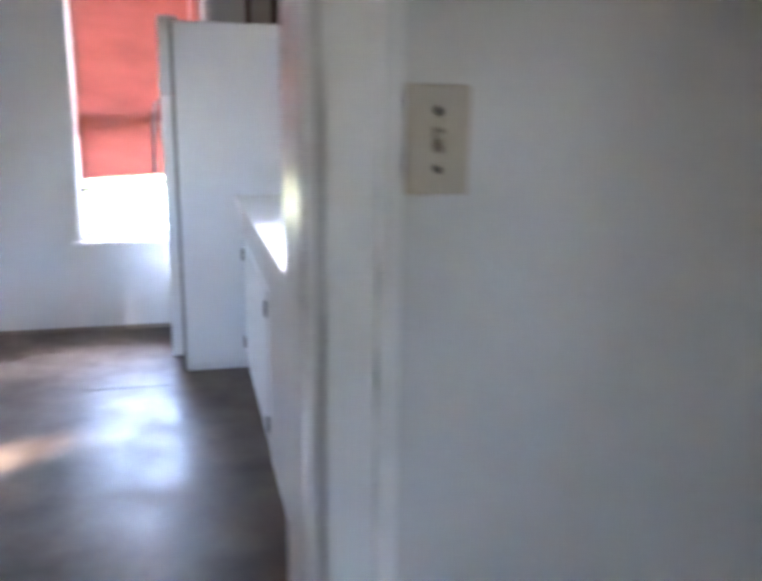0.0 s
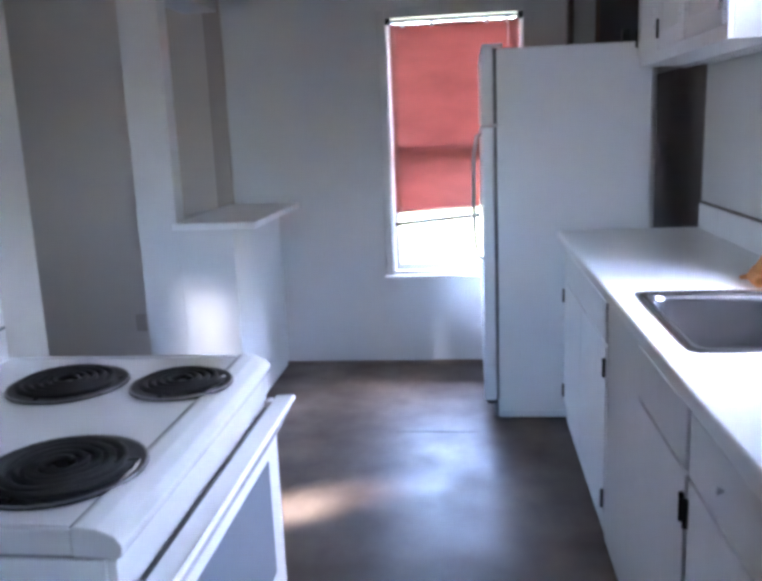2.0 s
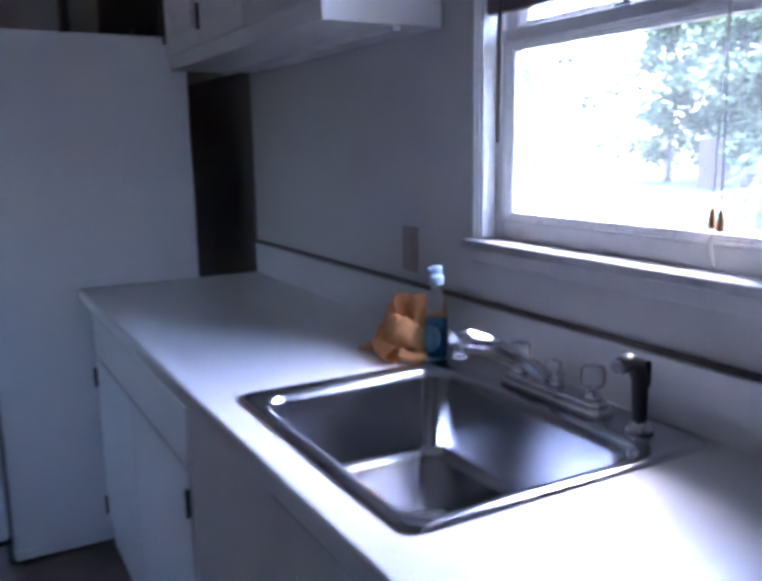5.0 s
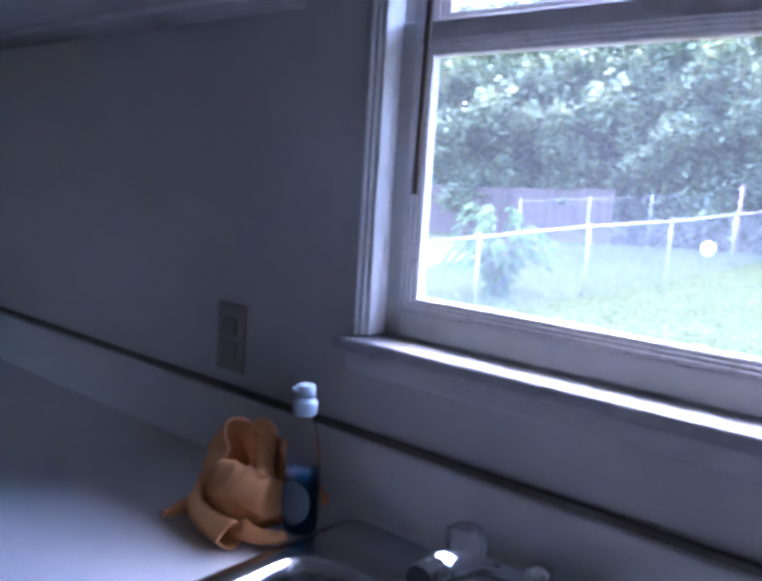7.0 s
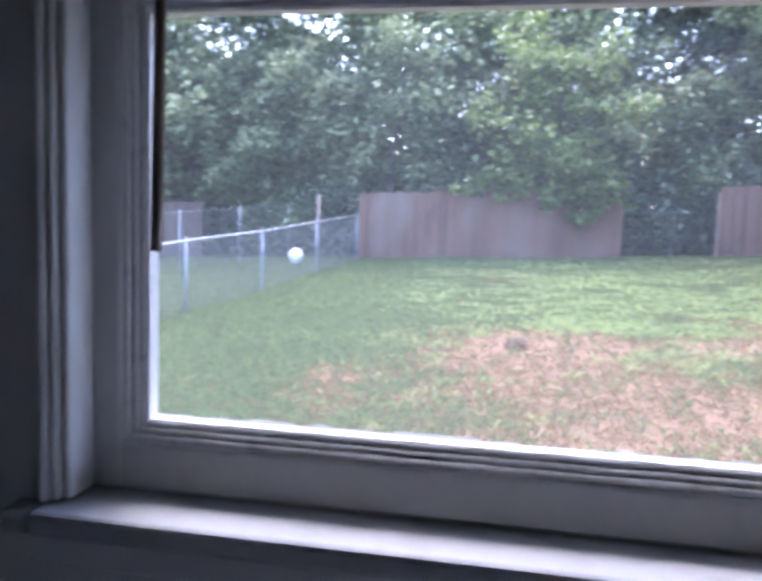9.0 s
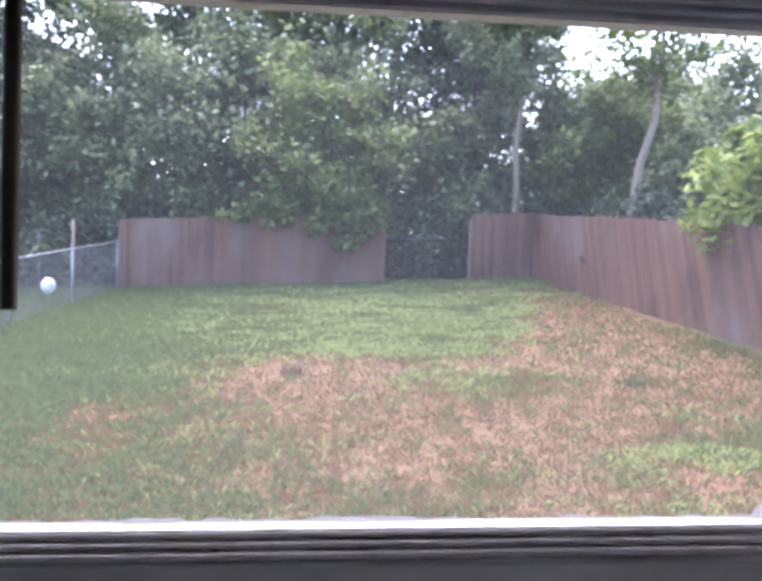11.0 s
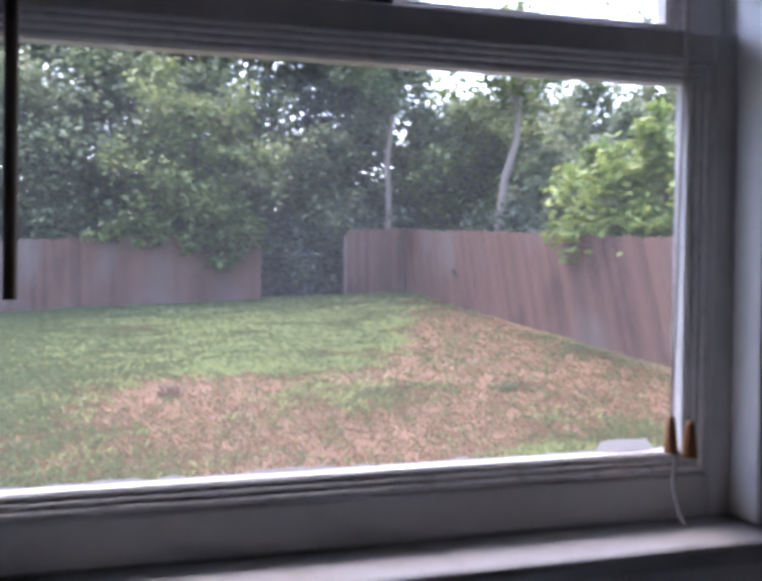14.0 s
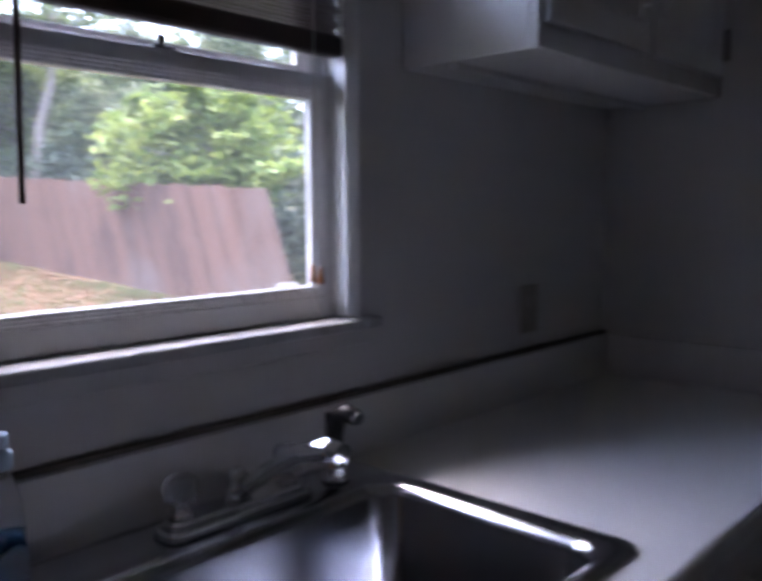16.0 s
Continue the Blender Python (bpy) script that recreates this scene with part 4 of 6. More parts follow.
def cloth_bundle():
    c = thing("crumpled_cloth", (-0.142, -1.258, 0.9105), "crumpled orange-tan cloth lying on the worktop", "cloth")
    mid, z0 = Vector((-0.142, -1.258, 0.0)), 0.9125
    side, back = Vector((0.79, -0.61, 0)), Vector((0.61, 0.79, 0))

    def at(r, f, z):
        return mid + side * (0.86 * r + 0.010) + back * 0.92 * f + Vector((0, 0, z0 + max(0.0, z)))

    def crease(a, b, f, seed):
        w = 0.35 * noise.noise(Vector((a * f * 0.5, b * f * 0.5, seed + 9)))
        return 1 - 2.3 * abs(noise.noise(Vector((a * f + w, b * f - w, seed))))

    def sheet(name, fn, nu, nv, thick=0.0026):
        """A bent piece of cloth from a function of u and v."""
        bm = bmesh.new()
        g = [[bm.verts.new(fn(i / nu, j / nv)) for j in range(nv + 1)] for i in range(nu + 1)]
        for i in range(nu):
            for j in range(nv):
                bm.faces.new((g[i][j], g[i + 1][j], g[i + 1][j + 1], g[i][j + 1])).smooth = True
        bmesh.ops.remove_doubles(bm, verts=bm.verts, dist=1e-6)
        ob = part(name, bm, CLOTH, c)
        m = ob.modifiers.new("thickness", "SOLIDIFY")
        m.thickness, m.offset = thick, 0

    def bowl(u, v):
        """The outer gathers, standing high at the back and low in front."""
        a = 2 * math.pi * u
        rim = 0.080 + 0.042 * math.sin(a) - 0.012 * math.cos(a - 0.5) + 0.008 * math.sin(3 * a + 1)
        fold = 0.006 * math.sin(4 * a + 5 * v) + 0.004 * math.sin(7 * a - 4 * v)
        r = 0.052 + 0.024 * math.sin(math.pi * min(1, v * 0.9)) - 0.016 * v ** 4 + fold * (0.4 + 0.6 * v)
        r += 0.006 * crease(math.cos(a), math.sin(a) + v, 2.2, 3.1)
        return at(r * math.cos(a), 0.92 * r * math.sin(a), rim * v ** 0.9)

    sheet("gathered_body", bowl, 120, 24)

    def band(u, v):
        """A puffed fold rolled across the front."""
        a, b = radians(172 + 178 * u), 2 * math.pi * v
        fat = 0.019 * math.sin(math.pi * min(1, max(0, 0.06 + 0.9 * u))) ** 0.55
        fat *= 1 + 0.42 * crease(u * 3.2 + 0.4 * math.cos(b), math.cos(b) + math.sin(b), 1.3, 6.0)
        r = 0.059 + fat * math.cos(b) * 0.8
        z = 0.052 - 0.010 * u + 0.010 * math.sin(5 * u) + fat * math.sin(b) * 1.15 + 0.012 * math.cos(b) * -1
        return at(r * math.cos(a), r * math.sin(a), z)

    sheet("fold", band, 60, 24, 0.0015)

    def tongue(u, v):
        """A broad fold running from the front over to the back."""
        wide = 0.026 - 0.011 * math.sin(math.pi * v) + 0.004 * v
        k = u * 2 - 1
        f = -0.050 + 0.104 * v
        z = 0.070 + 0.048 * v - 0.022 * abs(k) ** 2.2 + 0.004 * math.sin(6 * v + 2 * k) - 0.016 * math.sin(math.pi * v)
        return at(0.004 + wide * k + 0.010 * math.sin(2.6 * v), f, z)

    sheet("fold", tongue, 24, 30)

    def inner(u, v):
        """The loose lining, deep inside the gathers."""
        a = 2 * math.pi * u
        return at(0.062 * v * math.cos(a), 0.058 * v * math.sin(a), 0.022 + 0.014 * v + 0.008 * crease(v * math.cos(a), v * math.sin(a), 2.5, 1.7))

    sheet("lining", inner, 48, 10)

    def roll(path, wide, tall, turn):
        """A flattened roll of cloth, open at its end."""
        def fn(u, v):
            k = u * (len(path) - 1)
            i = min(len(path) - 2, int(k))
            p, q = Vector(path[i]).lerp(Vector(path[i + 1]), k - i), Vector(path[i + 1]) - Vector(path[i])
            n = Vector((-q.y, q.x, 0)).normalized()
            b = 2 * math.pi * v + turn
            w, h = wide[0] + (wide[1] - wide[0]) * u, tall[0] + (tall[1] - tall[0]) * u
            return at(*(p + n * w * math.cos(b) + Vector((0, 0, h * math.sin(b) + 0.3 * h * math.sin(2 * b)))))
        return fn

    sheet("flap", roll([(-0.080, 0.005, 0.040), (-0.087, -0.020, 0.030), (-0.083, -0.045, 0.022), (-0.070, -0.068, 0.017), (-0.050, -0.090, 0.014), (-0.036, -0.110, 0.015)], (0.006, 0.021), (0.012, 0.015), 0.6), 40, 24)
    sheet("corner", roll([(-0.050, 0.022, 0.024), (-0.085, 0.016, 0.014), (-0.112, 0.008, 0.008), (-0.135, -0.004, 0.004)], (0.018, 0.004), (0.016, 0.003), 0.3), 24, 20)
    sheet("corner", roll([(0.045, 0.040, 0.030), (0.078, 0.038, 0.026), (0.104, 0.030, 0.016), (0.122, 0.020, 0.008)], (0.022, 0.006), (0.022, 0.006), 0.3), 24, 20)
    sheet("flap", roll([(-0.020, -0.080, 0.012), (-0.010, -0.094, 0.011), (0.006, -0.104, 0.010), (0.030, -0.104, 0.009), (0.044, -0.098, 0.008)], (0.016, 0.007), (0.010, 0.006), 0.2), 40, 24)

cloth_bundle()


def outlet(x, y, z, tall, label, material=None, name="power_outlet"):
    o = thing(name, (x, y, z), label, "outlet")
    m = material or TAN_PLATE
    part("plate", boxes((x - 0.006, y - 0.035, z - tall / 2, x - 0.0005, y + 0.035, z + tall / 2), bevel=0.003), m, o)
    for dz in (-0.02, 0.02):
        part("socket", boxes((x - 0.009, y - 0.016, z + dz - 0.014, x - 0.0062, y + 0.016, z + dz + 0.014), bevel=0.003), m, o)
    return o


outlet(0.0, -1.045, 1.102, 0.112, "tan plastic power outlet on the kitchen wall")
outlet(0.0, -2.598, 1.115, 0.112, "tan plastic power outlet in the dim corner")

hall_outlet = thing("power_outlet", (-3.05, 0.92, 0.28), "beige power outlet low on the beige wall", "outlet")
part("plate", boxes((-3.085, 0.9205, 0.225, -3.015, 0.9275, 0.335), bevel=0.003), TAN_PLATE, hall_outlet)

plate = thing("light_switch", (-0.62, -3.131, 1.307), "beige toggle light switch plate with dark screws", "light switch")
part("plate", boxes((-0.656, -3.1365, 1.251, -0.586, -3.1305, 1.365), bevel=0.0035), BEIGE_PLATE, plate)
for z in (1.278, 1.338):
    bm = bmesh.new()
    tube(bm, [(-0.6215, -3.1366, z), (-0.6215, -3.1385, z), (-0.6215, -3.1392, z)], [0.0042, 0.0042, 0.003], 14)
    part("screw", bm, IRON, plate, "dark screw head")
part("toggle_slot", boxes((-0.6272, -3.1372, 1.2955, -0.6158, -3.1367, 1.3205)), surface("dull_brown_slot", (0.20, 0.165, 0.13), 0.5), plate)
bm = bmesh.new()
tube(bm, [(-0.6215, -3.1373, 1.306), (-0.6215, -3.143, 1.3105), (-0.6215, -3.147, 1.315)], [0.0045, 0.0038, 0.0028], 8)
part("toggle", bm, BEIGE_PLATE, plate)


# ======== wall cabinets ========
def wall_cabinet(y0, y1, doors, label):
    c = thing("wall_cabinet", (-0.145, (y0 + y1) / 2, 1.604), label, "cabinet", group="wall cabinets")
    part("body", boxes((-0.272, y0, 1.604, -0.001, y1, 2.36), bevel=0.002), CAB, c)
    part("face_frame", boxes((-0.2905, y0 + 0.0, 1.6035, -0.2725, y1, 1.66), (-0.2905, y0, 1.66, -0.2725, y0 + 0.035, 2.36), (-0.2905, y1 - 0.035, 1.66, -0.2725, y1, 2.36), bevel=0.002), CAB, c)
    part("light_rail", boxes((-0.12, y0 + 0.012, 1.592, -0.10, y1 - 0.012, 1.6035), bevel=0.002), CAB, c)
    for a, b, side in doors:
        d = part("door", boxes((-0.3045, a, 1.645, -0.291, b, 2.335), bevel=0.004), CAB, c)
        part("panel_bead", boxes((-0.3085, a + 0.05, 1.70, -0.3048, b - 0.05, 1.708), (-0.3085, a + 0.05, 2.27, -0.3048, b - 0.05, 2.278), (-0.3085, a + 0.05, 1.708, -0.3048, a + 0.058, 2.27), (-0.3085, b - 0.058, 1.708, -0.3048, b - 0.05, 2.27)), CAB, d)
        yh = b if side > 0 else a
        hinge(d, -0.3045, yh - side * 0.003, 1.72, 0.07)
        hinge(d, -0.3045, yh - side * 0.003, 2.25, 0.07)
        knob(d, -0.3045, (a + 0.035) if side > 0 else (b - 0.035), 1.735)


wall_cabinet(-1.185, -0.012, [(-1.172, -0.775, -1), (-0.767, -0.40, 1), (-0.392, -0.03, 1)], "white painted wall cabinet between window and fridge")
wall_cabinet(-2.962, -2.155, [(-2.555, -2.168, 1), (-2.95, -2.563, -1)], "white painted wall cabinet in the dim corner")


# ======== fridge, cooker, box over the fridge ========
def fridge():
    f = thing("refrigerator", (-0.6, 0.39, 0), "tall white top-freezer refrigerator beside the worktop", "refrigerator")
    part("body", boxes((-0.897, 0.006, 0.05, -0.228, 0.765, 1.715), bevel=0.008), FRIDGE, f)
    part("base", boxes((-0.90, 0.012, 0.012, -0.24, 0.76, 0.049), bevel=0.004), FRIDGE, f)
    part("kick_grille", boxes((-0.918, 0.02, 0.015, -0.901, 0.75, 0.085), bevel=0.004), GASKET, f)
    for nm, z0, z1 in (("door", 0.10, 1.3835), ("freezer_door", 1.3865, 1.722)):
        part("gasket", boxes((-0.912, 0.012, z0 + 0.006, -0.8975, 0.758, z1 - 0.006), bevel=0.003), GASKET, f)
        d = part(nm, boxes((-0.966, 0.004, z0, -0.9125, 0.768, z1), bevel=0.009), FRIDGE, f)
    bm = bmesh.new()
    pts = [(-0.965, 0.045, 1.355), (-0.988, 0.045, 1.340), (-1.001, 0.047, 1.26), (-1.006, 0.048, 1.06), (-1.001, 0.047, 0.87), (-0.988, 0.045, 0.795), (-0.965, 0.045, 0.780)]
    tube(bm, pts, 0.0095, 10)
    # White handle in grey: its backlit shade is put into the base colour.
    part("handle", bm, surface("backlit_handle_grey", (0.42, 0.43, 0.45), 0.35, vary=0.05), f, "white bowed door handle, greyed as if backlit")
    part("hinge_cap", boxes((-0.960, 0.02, 1.7225, -0.87, 0.075, 1.738), bevel=0.005), FRIDGE, f)
    part("hinge_foot", boxes((-0.955, 0.008, 0.082, -0.905, 0.05, 0.0975), bevel=0.003), BLACK, f, "dark lower hinge")
    for x in (-0.86, -0.28):
        for y in (0.05, 0.72):
            bm = bmesh.new()
            lathe(bm, x, y, [(0.02, 0.0), (0.02, 0.0115)], 10)
            part("foot", bm, BLACK, f)


fridge()


# Thin dark sheet on the east wall imitates the shade in the fridge gap.
structure("fridge_gap_shade", boxes((-0.006, 0.03, 0.0, -0.0005, 0.925, 1.62), bevel=0.002), surface("gap_shade_brown", (0.17, 0.148, 0.135), 0.7, vary=0.25, scale=6), "thin dark sheet standing in for the shade beside the refrigerator", "wall panel")


def niche():
    n = thing("wall_box", (-0.29, FY - 0.06, 1.62), "small dark wooden wall box standing open above the fridge", "wall box")
    part("frame", boxes((-0.49, FY - 0.10, 1.60, -0.46, FY - 0.001, 2.07), (-0.10, FY - 0.10, 1.60, -0.07, FY - 0.001, 2.07), (-0.46, FY - 0.10, 2.045, -0.10, FY - 0.001, 2.07), (-0.46, FY - 0.10, 1.60, -0.10, FY - 0.001, 1.63), bevel=0.003), BROWN_WOOD, n)
    part("back", boxes((-0.46, FY - 0.012, 1.63, -0.10, FY - 0.0015, 2.045)), surface("dark_box_back", (0.06, 0.06, 0.065), 0.6), n)
    part("divider", boxes((-0.345, FY - 0.09, 1.63, -0.325, FY - 0.0125, 2.045), bevel=0.002), BROWN_WOOD, n)
    part("panel", boxes((-0.4595, FY - 0.07, 1.631, -0.346, FY - 0.055, 2.044), bevel=0.002), PALE_PANEL, n, "pale grey inset panel")
    part("switch_block", boxes((-0.20, FY - 0.055, 1.72, -0.155, FY - 0.0125, 1.86), bevel=0.006), BLACK, n, "black block inside the box")


niche()


def cooker():
    c = thing("cooker", (-1.82, -2.30, 0), "white electric cooker with four black coil burners", "cooker")
    x0, x1, y0, y1 = -2.15, -1.488, -2.730, -1.955
    part("body", boxes((x0 + 0.005, y0 + 0.004, 0.03, x1 - 0.012, y1 - 0.004, 0.866), bevel=0.003), ENAMEL, c)
    def profile(points, ya, yb, bevel=0.0):
        """A solid of one outline in x and z, run along y."""
        bm = bmesh.new()
        lo, hi = [bm.verts.new((px, ya, pz)) for px, pz in points], [bm.verts.new((px, yb, pz)) for px, pz in points]
        m = len(points)
        for q in range(m):
            bm.faces.new((lo[q], lo[(q + 1) % m], hi[(q + 1) % m], hi[q]))
        bm.faces.new(lo[::-1])
        bm.faces.new(hi)
        if bevel:
            bmesh.ops.bevel(bm, geom=bm.edges[:], offset=bevel, segments=2, affect="EDGES", profile=0.6)
        return bm

    part("cooktop", profile([(x0 + 0.006, 0.872), (x1 - 0.052, 0.872), (x1 - 0.052, 0.9105), (x0 + 0.006, 0.9105)], y0, y1, 0.004), ENAMEL, c)
    part("front_lip", profile([(x1 - 0.0515, 0.872), (x1 + 0.010, 0.870), (x1 + 0.016, 0.876), (x1 + 0.017, 0.888), (x1 + 0.006, 0.902), (x1 - 0.018, 0.912), (x1 - 0.042, 0.9155), (x1 - 0.0515, 0.913)], y0 - 0.001, y1 + 0.001, 0.003), ENAMEL, c, "rounded white front lip")
    for y in (y0 + 0.004, y1 - 0.016):
        part("cooktop_rim", boxes((x0 + 0.10, y, 0.9107, x1 - 0.055, y + 0.012, 0.9150), bevel=0.002), ENAMEL, c)
    part("lip_seam", boxes((x1 - 0.0545, y0 + 0.004, 0.9106, x1 - 0.0520, y1 - 0.004, 0.9118)), GASKET, c)
    part("seam", boxes((x0 + 0.012, y0 + 0.008, 0.866, x1 - 0.004, y1 - 0.008, 0.872)), GASKET, c)
    g = part("backguard", boxes((x0, y0 + 0.004, 0.868, x0 + 0.07, y1 - 0.004, 1.215), bevel=0.012), ENAMEL, c)
    part("control_panel", boxes((x0 + 0.0705, y0 + 0.03, 1.04, x0 + 0.074, y1 - 0.03, 1.185), bevel=0.002), WHITE_PLASTIC, g)
    for y in (-2.67, -2.57, -2.15, -2.05):
        bm = bmesh.new()
        tube(bm, [(x0 + 0.0745, y, 1.115), (x0 + 0.084, y, 1.115), (x0 + 0.086, y, 1.115), (x0 + 0.1, y, 1.115)], [0.027, 0.026, 0.02, 0.018], 18)
        k = part("control_knob", bm, WHITE_PLASTIC, g)
        part("pointer", boxes((x0 + 0.1002, y - 0.003, 1.10, x0 + 0.104, y + 0.003, 1.133), bevel=0.001), GASKET, k)
        for dz in (-0.042, 0.042):
            part("dial_mark", boxes((x0 + 0.0742, y - 0.008, 1.115 + dz - 0.002, x0 + 0.0748, y + 0.008, 1.115 + dz + 0.002)), GASKET, g)
    part("clock_window", boxes((x0 + 0.0742, -2.44, 1.085, x0 + 0.077, -2.28, 1.15), bevel=0.002), BLACK, g)
    part("guard_slot", boxes((x0 + 0.0702, y0 + 0.02, 0.985, x0 + 0.073, y1 - 0.02, 0.991)), GASKET, g)
    for bx, by, r in ((-1.838, -2.158, 0.108), (-1.600, -2.160, 0.090), (-1.640, -2.560, 0.116), (-1.875, -2.55, 0.092)):
        bm = bmesh.new()
        lathe(bm, bx, by, [(r + 0.012, 0.9126), (r + 0.012, 0.916), (r + 0.004, 0.918), (r - 0.002, 0.9145), (r * 0.6, 0.9135), (0.02, 0.9132), (0.004, 0.9131)], 36)
        pan = part("drip_pan", bm, PAN, c, "black drip pan with a bright worn rim")
        bm = bmesh.new()
        pts, turns = [], int(r / 0.021)
        for k in range(turns * 20 + 1):
            a = k / 20 * 2 * math.pi
            rr = 0.016 + (r - 0.022) * k / (turns * 20)
            pts.append((bx + rr * math.cos(a), by + rr * math.sin(a), 0.9235))
        tube(bm, pts, 0.0062, 6)
        part("coil", bm, COIL, c, "black spiral burner coil")
        bm = bmesh.new()
        for q in range(3):
            a = radians(20 + 120 * q)
            tube(bm, [(bx + 0.012 * math.cos(a), by + 0.012 * math.sin(a), 0.9165), (bx + (r - 0.004) * math.cos(a), by + (r - 0.004) * math.sin(a), 0.9165)], 0.0025, 5)
        part("coil_support", bm, IRON, c)
        bm = bmesh.new()
        ring = [(bx + (r + 0.009) * math.cos(radians(10 * q)), by + (r + 0.009) * math.sin(radians(10 * q)), 0.9165) for q in range(37)]
        tube(bm, ring, 0.0028, 6, cap=False)
        part("trim_ring", bm, RIM, c, "worn bright trim ring")
    # front: vent strip, oven door with window and shelf-like handle, drawer
    part("vent_strip", boxes((x1 - 0.0115, y0 + 0.006, 0.80, x1 + 0.004, y1 - 0.006, 0.865), bevel=0.003), ENAMEL, c)
    d = part("oven_door", boxes((x1 - 0.0115, y0 + 0.008, 0.235, x1 + 0.022, y1 - 0.008, 0.792), bevel=0.007), ENAMEL, c)
    part("door_shadow_gap", boxes((x1 - 0.011, y0 + 0.012, 0.793, x1 + 0.0, y1 - 0.012, 0.7995)), BLACK, c)
    part("oven_window", boxes((x1 + 0.0222, y0 + 0.10, 0.44, x1 + 0.0245, y1 - 0.10, 0.705), bevel=0.001), OVEN_GLASS, d, "grey-blue oven window glass")
    part("handle", profile([(x1 + 0.0225, 0.742), (x1 + 0.030, 0.742), (x1 + 0.060, 0.800), (x1 + 0.070, 0.814), (x1 + 0.066, 0.822), (x1 + 0.026, 0.820), (x1 + 0.0225, 0.812)], y0 + 0.006, y1 - 0.004, 0.002), ENAMEL, d, "white full-width flared door handle")
    part("bracket", boxes((x1 + 0.0045, y0 + 0.008, 0.797, x1 + 0.022, y0 + 0.040, 0.817), bevel=0.004), ENAMEL, d)
    part("bracket", boxes((x1 + 0.0045, y1 - 0.036, 0.797, x1 + 0.022, y1 - 0.008, 0.817), bevel=0.004), ENAMEL, d)
    part("handle_gap", boxes((x1 + 0.0045, y0 + 0.042, 0.797, x1 + 0.0220, y1 - 0.038, 0.803)), BLACK, c, "dark vent slot")
    part("drawer", boxes((x1 - 0.0115, y0 + 0.008, 0.045, x1 + 0.018, y1 - 0.008, 0.228), bevel=0.006), ENAMEL, c)
    for x in (x0 + 0.06, x1 - 0.08):
        for y in (y0 + 0.05, y1 - 0.05):
            bm = bmesh.new()
            lathe(bm, x, y, [(0.018, 0.0), (0.018, 0.0295)], 10)
            part("foot", bm, BLACK, c)


cooker()

# a worn seam across the floor in front of the fridge
structure("floor_seam", boxes((-1.385, -0.15, 0.0004, -0.97, -0.138, 0.003), (-1.25, -0.145, 0.0006, -1.16, -0.105, 0.0042), bevel=0.001), surface("worn_floor_edge", (0.09, 0.07, 0.06), 0.5, vary=0.3, scale=20), "curled worn seam in the vinyl floor", "floor seam")


# ======== the yard ========
def height(x, y):
    h = -1.0 + 0.0515 * x - 0.042 * y
    if x > 22:
        h -= 0.03 * (x - 22)
    if abs(y) > 14:
        h += 0.042 * (y - math.copysign(14, y))
    return h + 0.05 * noise.noise(Vector((x * 0.35, y * 0.35, 0))) + 0.02 * noise.noise(Vector((x * 1.3, y * 1.3, 4)))


CLAY = [(10.4, -1.5, 1.2, 1.2, 0.85), (9.2, -1.6, 0.8, 0.8, 0.4), (13.6, -6.6, 2.0, 1.1, 0.95), (11.0, -6.4, 1.6, 1.4, 0.9), (9.0, -6.8, 1.6, 1.3, 0.9), (8.4, -5.1, 0.8, 0.8, 0.5), (10.4, -4.3, 0.8, 1.0, 0.6), (8.0, -2.4, 1.2, 1.6, 0.52), (7.6, -4.2, 1.0, 1.2, 0.5), (16.2, -7.6, 3.0, 0.8, 0.8), (5.6, -5.0, 0.6, 0.5, 0.8), (4.7, 0.1, 0.6, 0.6, 0.5), (4.6, -0.8, 0.5, 0.5, 0.55), (5.3, -3.7, 0.6, 0.6, 0.5), (8.6, 0.9, 0.5, 0.5, 0.45), (6.6, -3.0, 0.8, 1.4, 0.3), (17.6, -1.2, 0.9, 0.9, 0.4), (12.0, -5.0, 1.1, 0.9, 0.3), (14.6, -7.4, 2.0, 1.0, 0.6), (10.6, -3.1, 0.8, 1.3, 0.3)]


def lawn(x, y):
    """How much grass stands here, 0 to 1."""
    g = (0.70 if x > 9.5 else 0.60) + 0.3 * noise.noise(Vector((x * 0.6, y * 0.6, 9))) + 0.25 * noise.noise(Vector((x * 1.7, y * 1.7, 2))) + 0.3 * noise.noise(Vector((x * 3.6, y * 3.6, 5)))
    for cx, cy, rx, ry, k in CLAY:
        g -= k * math.exp(-((x - cx) / rx) ** 2 - ((y - cy) / ry) ** 2)
    if y > 1:
        g += 0.3
    if x > 12 and -5.6 < y < -1:
        g += 0.15
    return min(1, max(0, g))


def axis(stops):
    out = []
    for a, b, step in stops:
        n = max(1, round((b - a) / step))
        out += [a + (b - a) * k / n for k in range(n)]
    return out + [stops[-1][1]]


xs = axis(((-400, -40, 90), (-40, 0.3, 4), (0.3, 24, 0.22), (24, 60, 3), (60, 900, 120)))
ys = axis(((-900, -40, 120), (-40, -12, 2.5), (-12, 10, 0.25), (10, 40, 2.5), (40, 900, 120)))
verts, values = [], []
for x in xs:
    for y in ys:
        verts.append((x, y, height(x, y) if -60 < x < 200 and abs(y) < 200 else height(max(-60, min(200, x)), max(-200, min(200, y)))))
        values.append(lawn(x, y))
ny = len(ys)
faces = [(i * ny + j, (i + 1) * ny + j, (i + 1) * ny + j + 1, i * ny + j + 1) for i in range(len(xs) - 1) for j in range(ny - 1)]
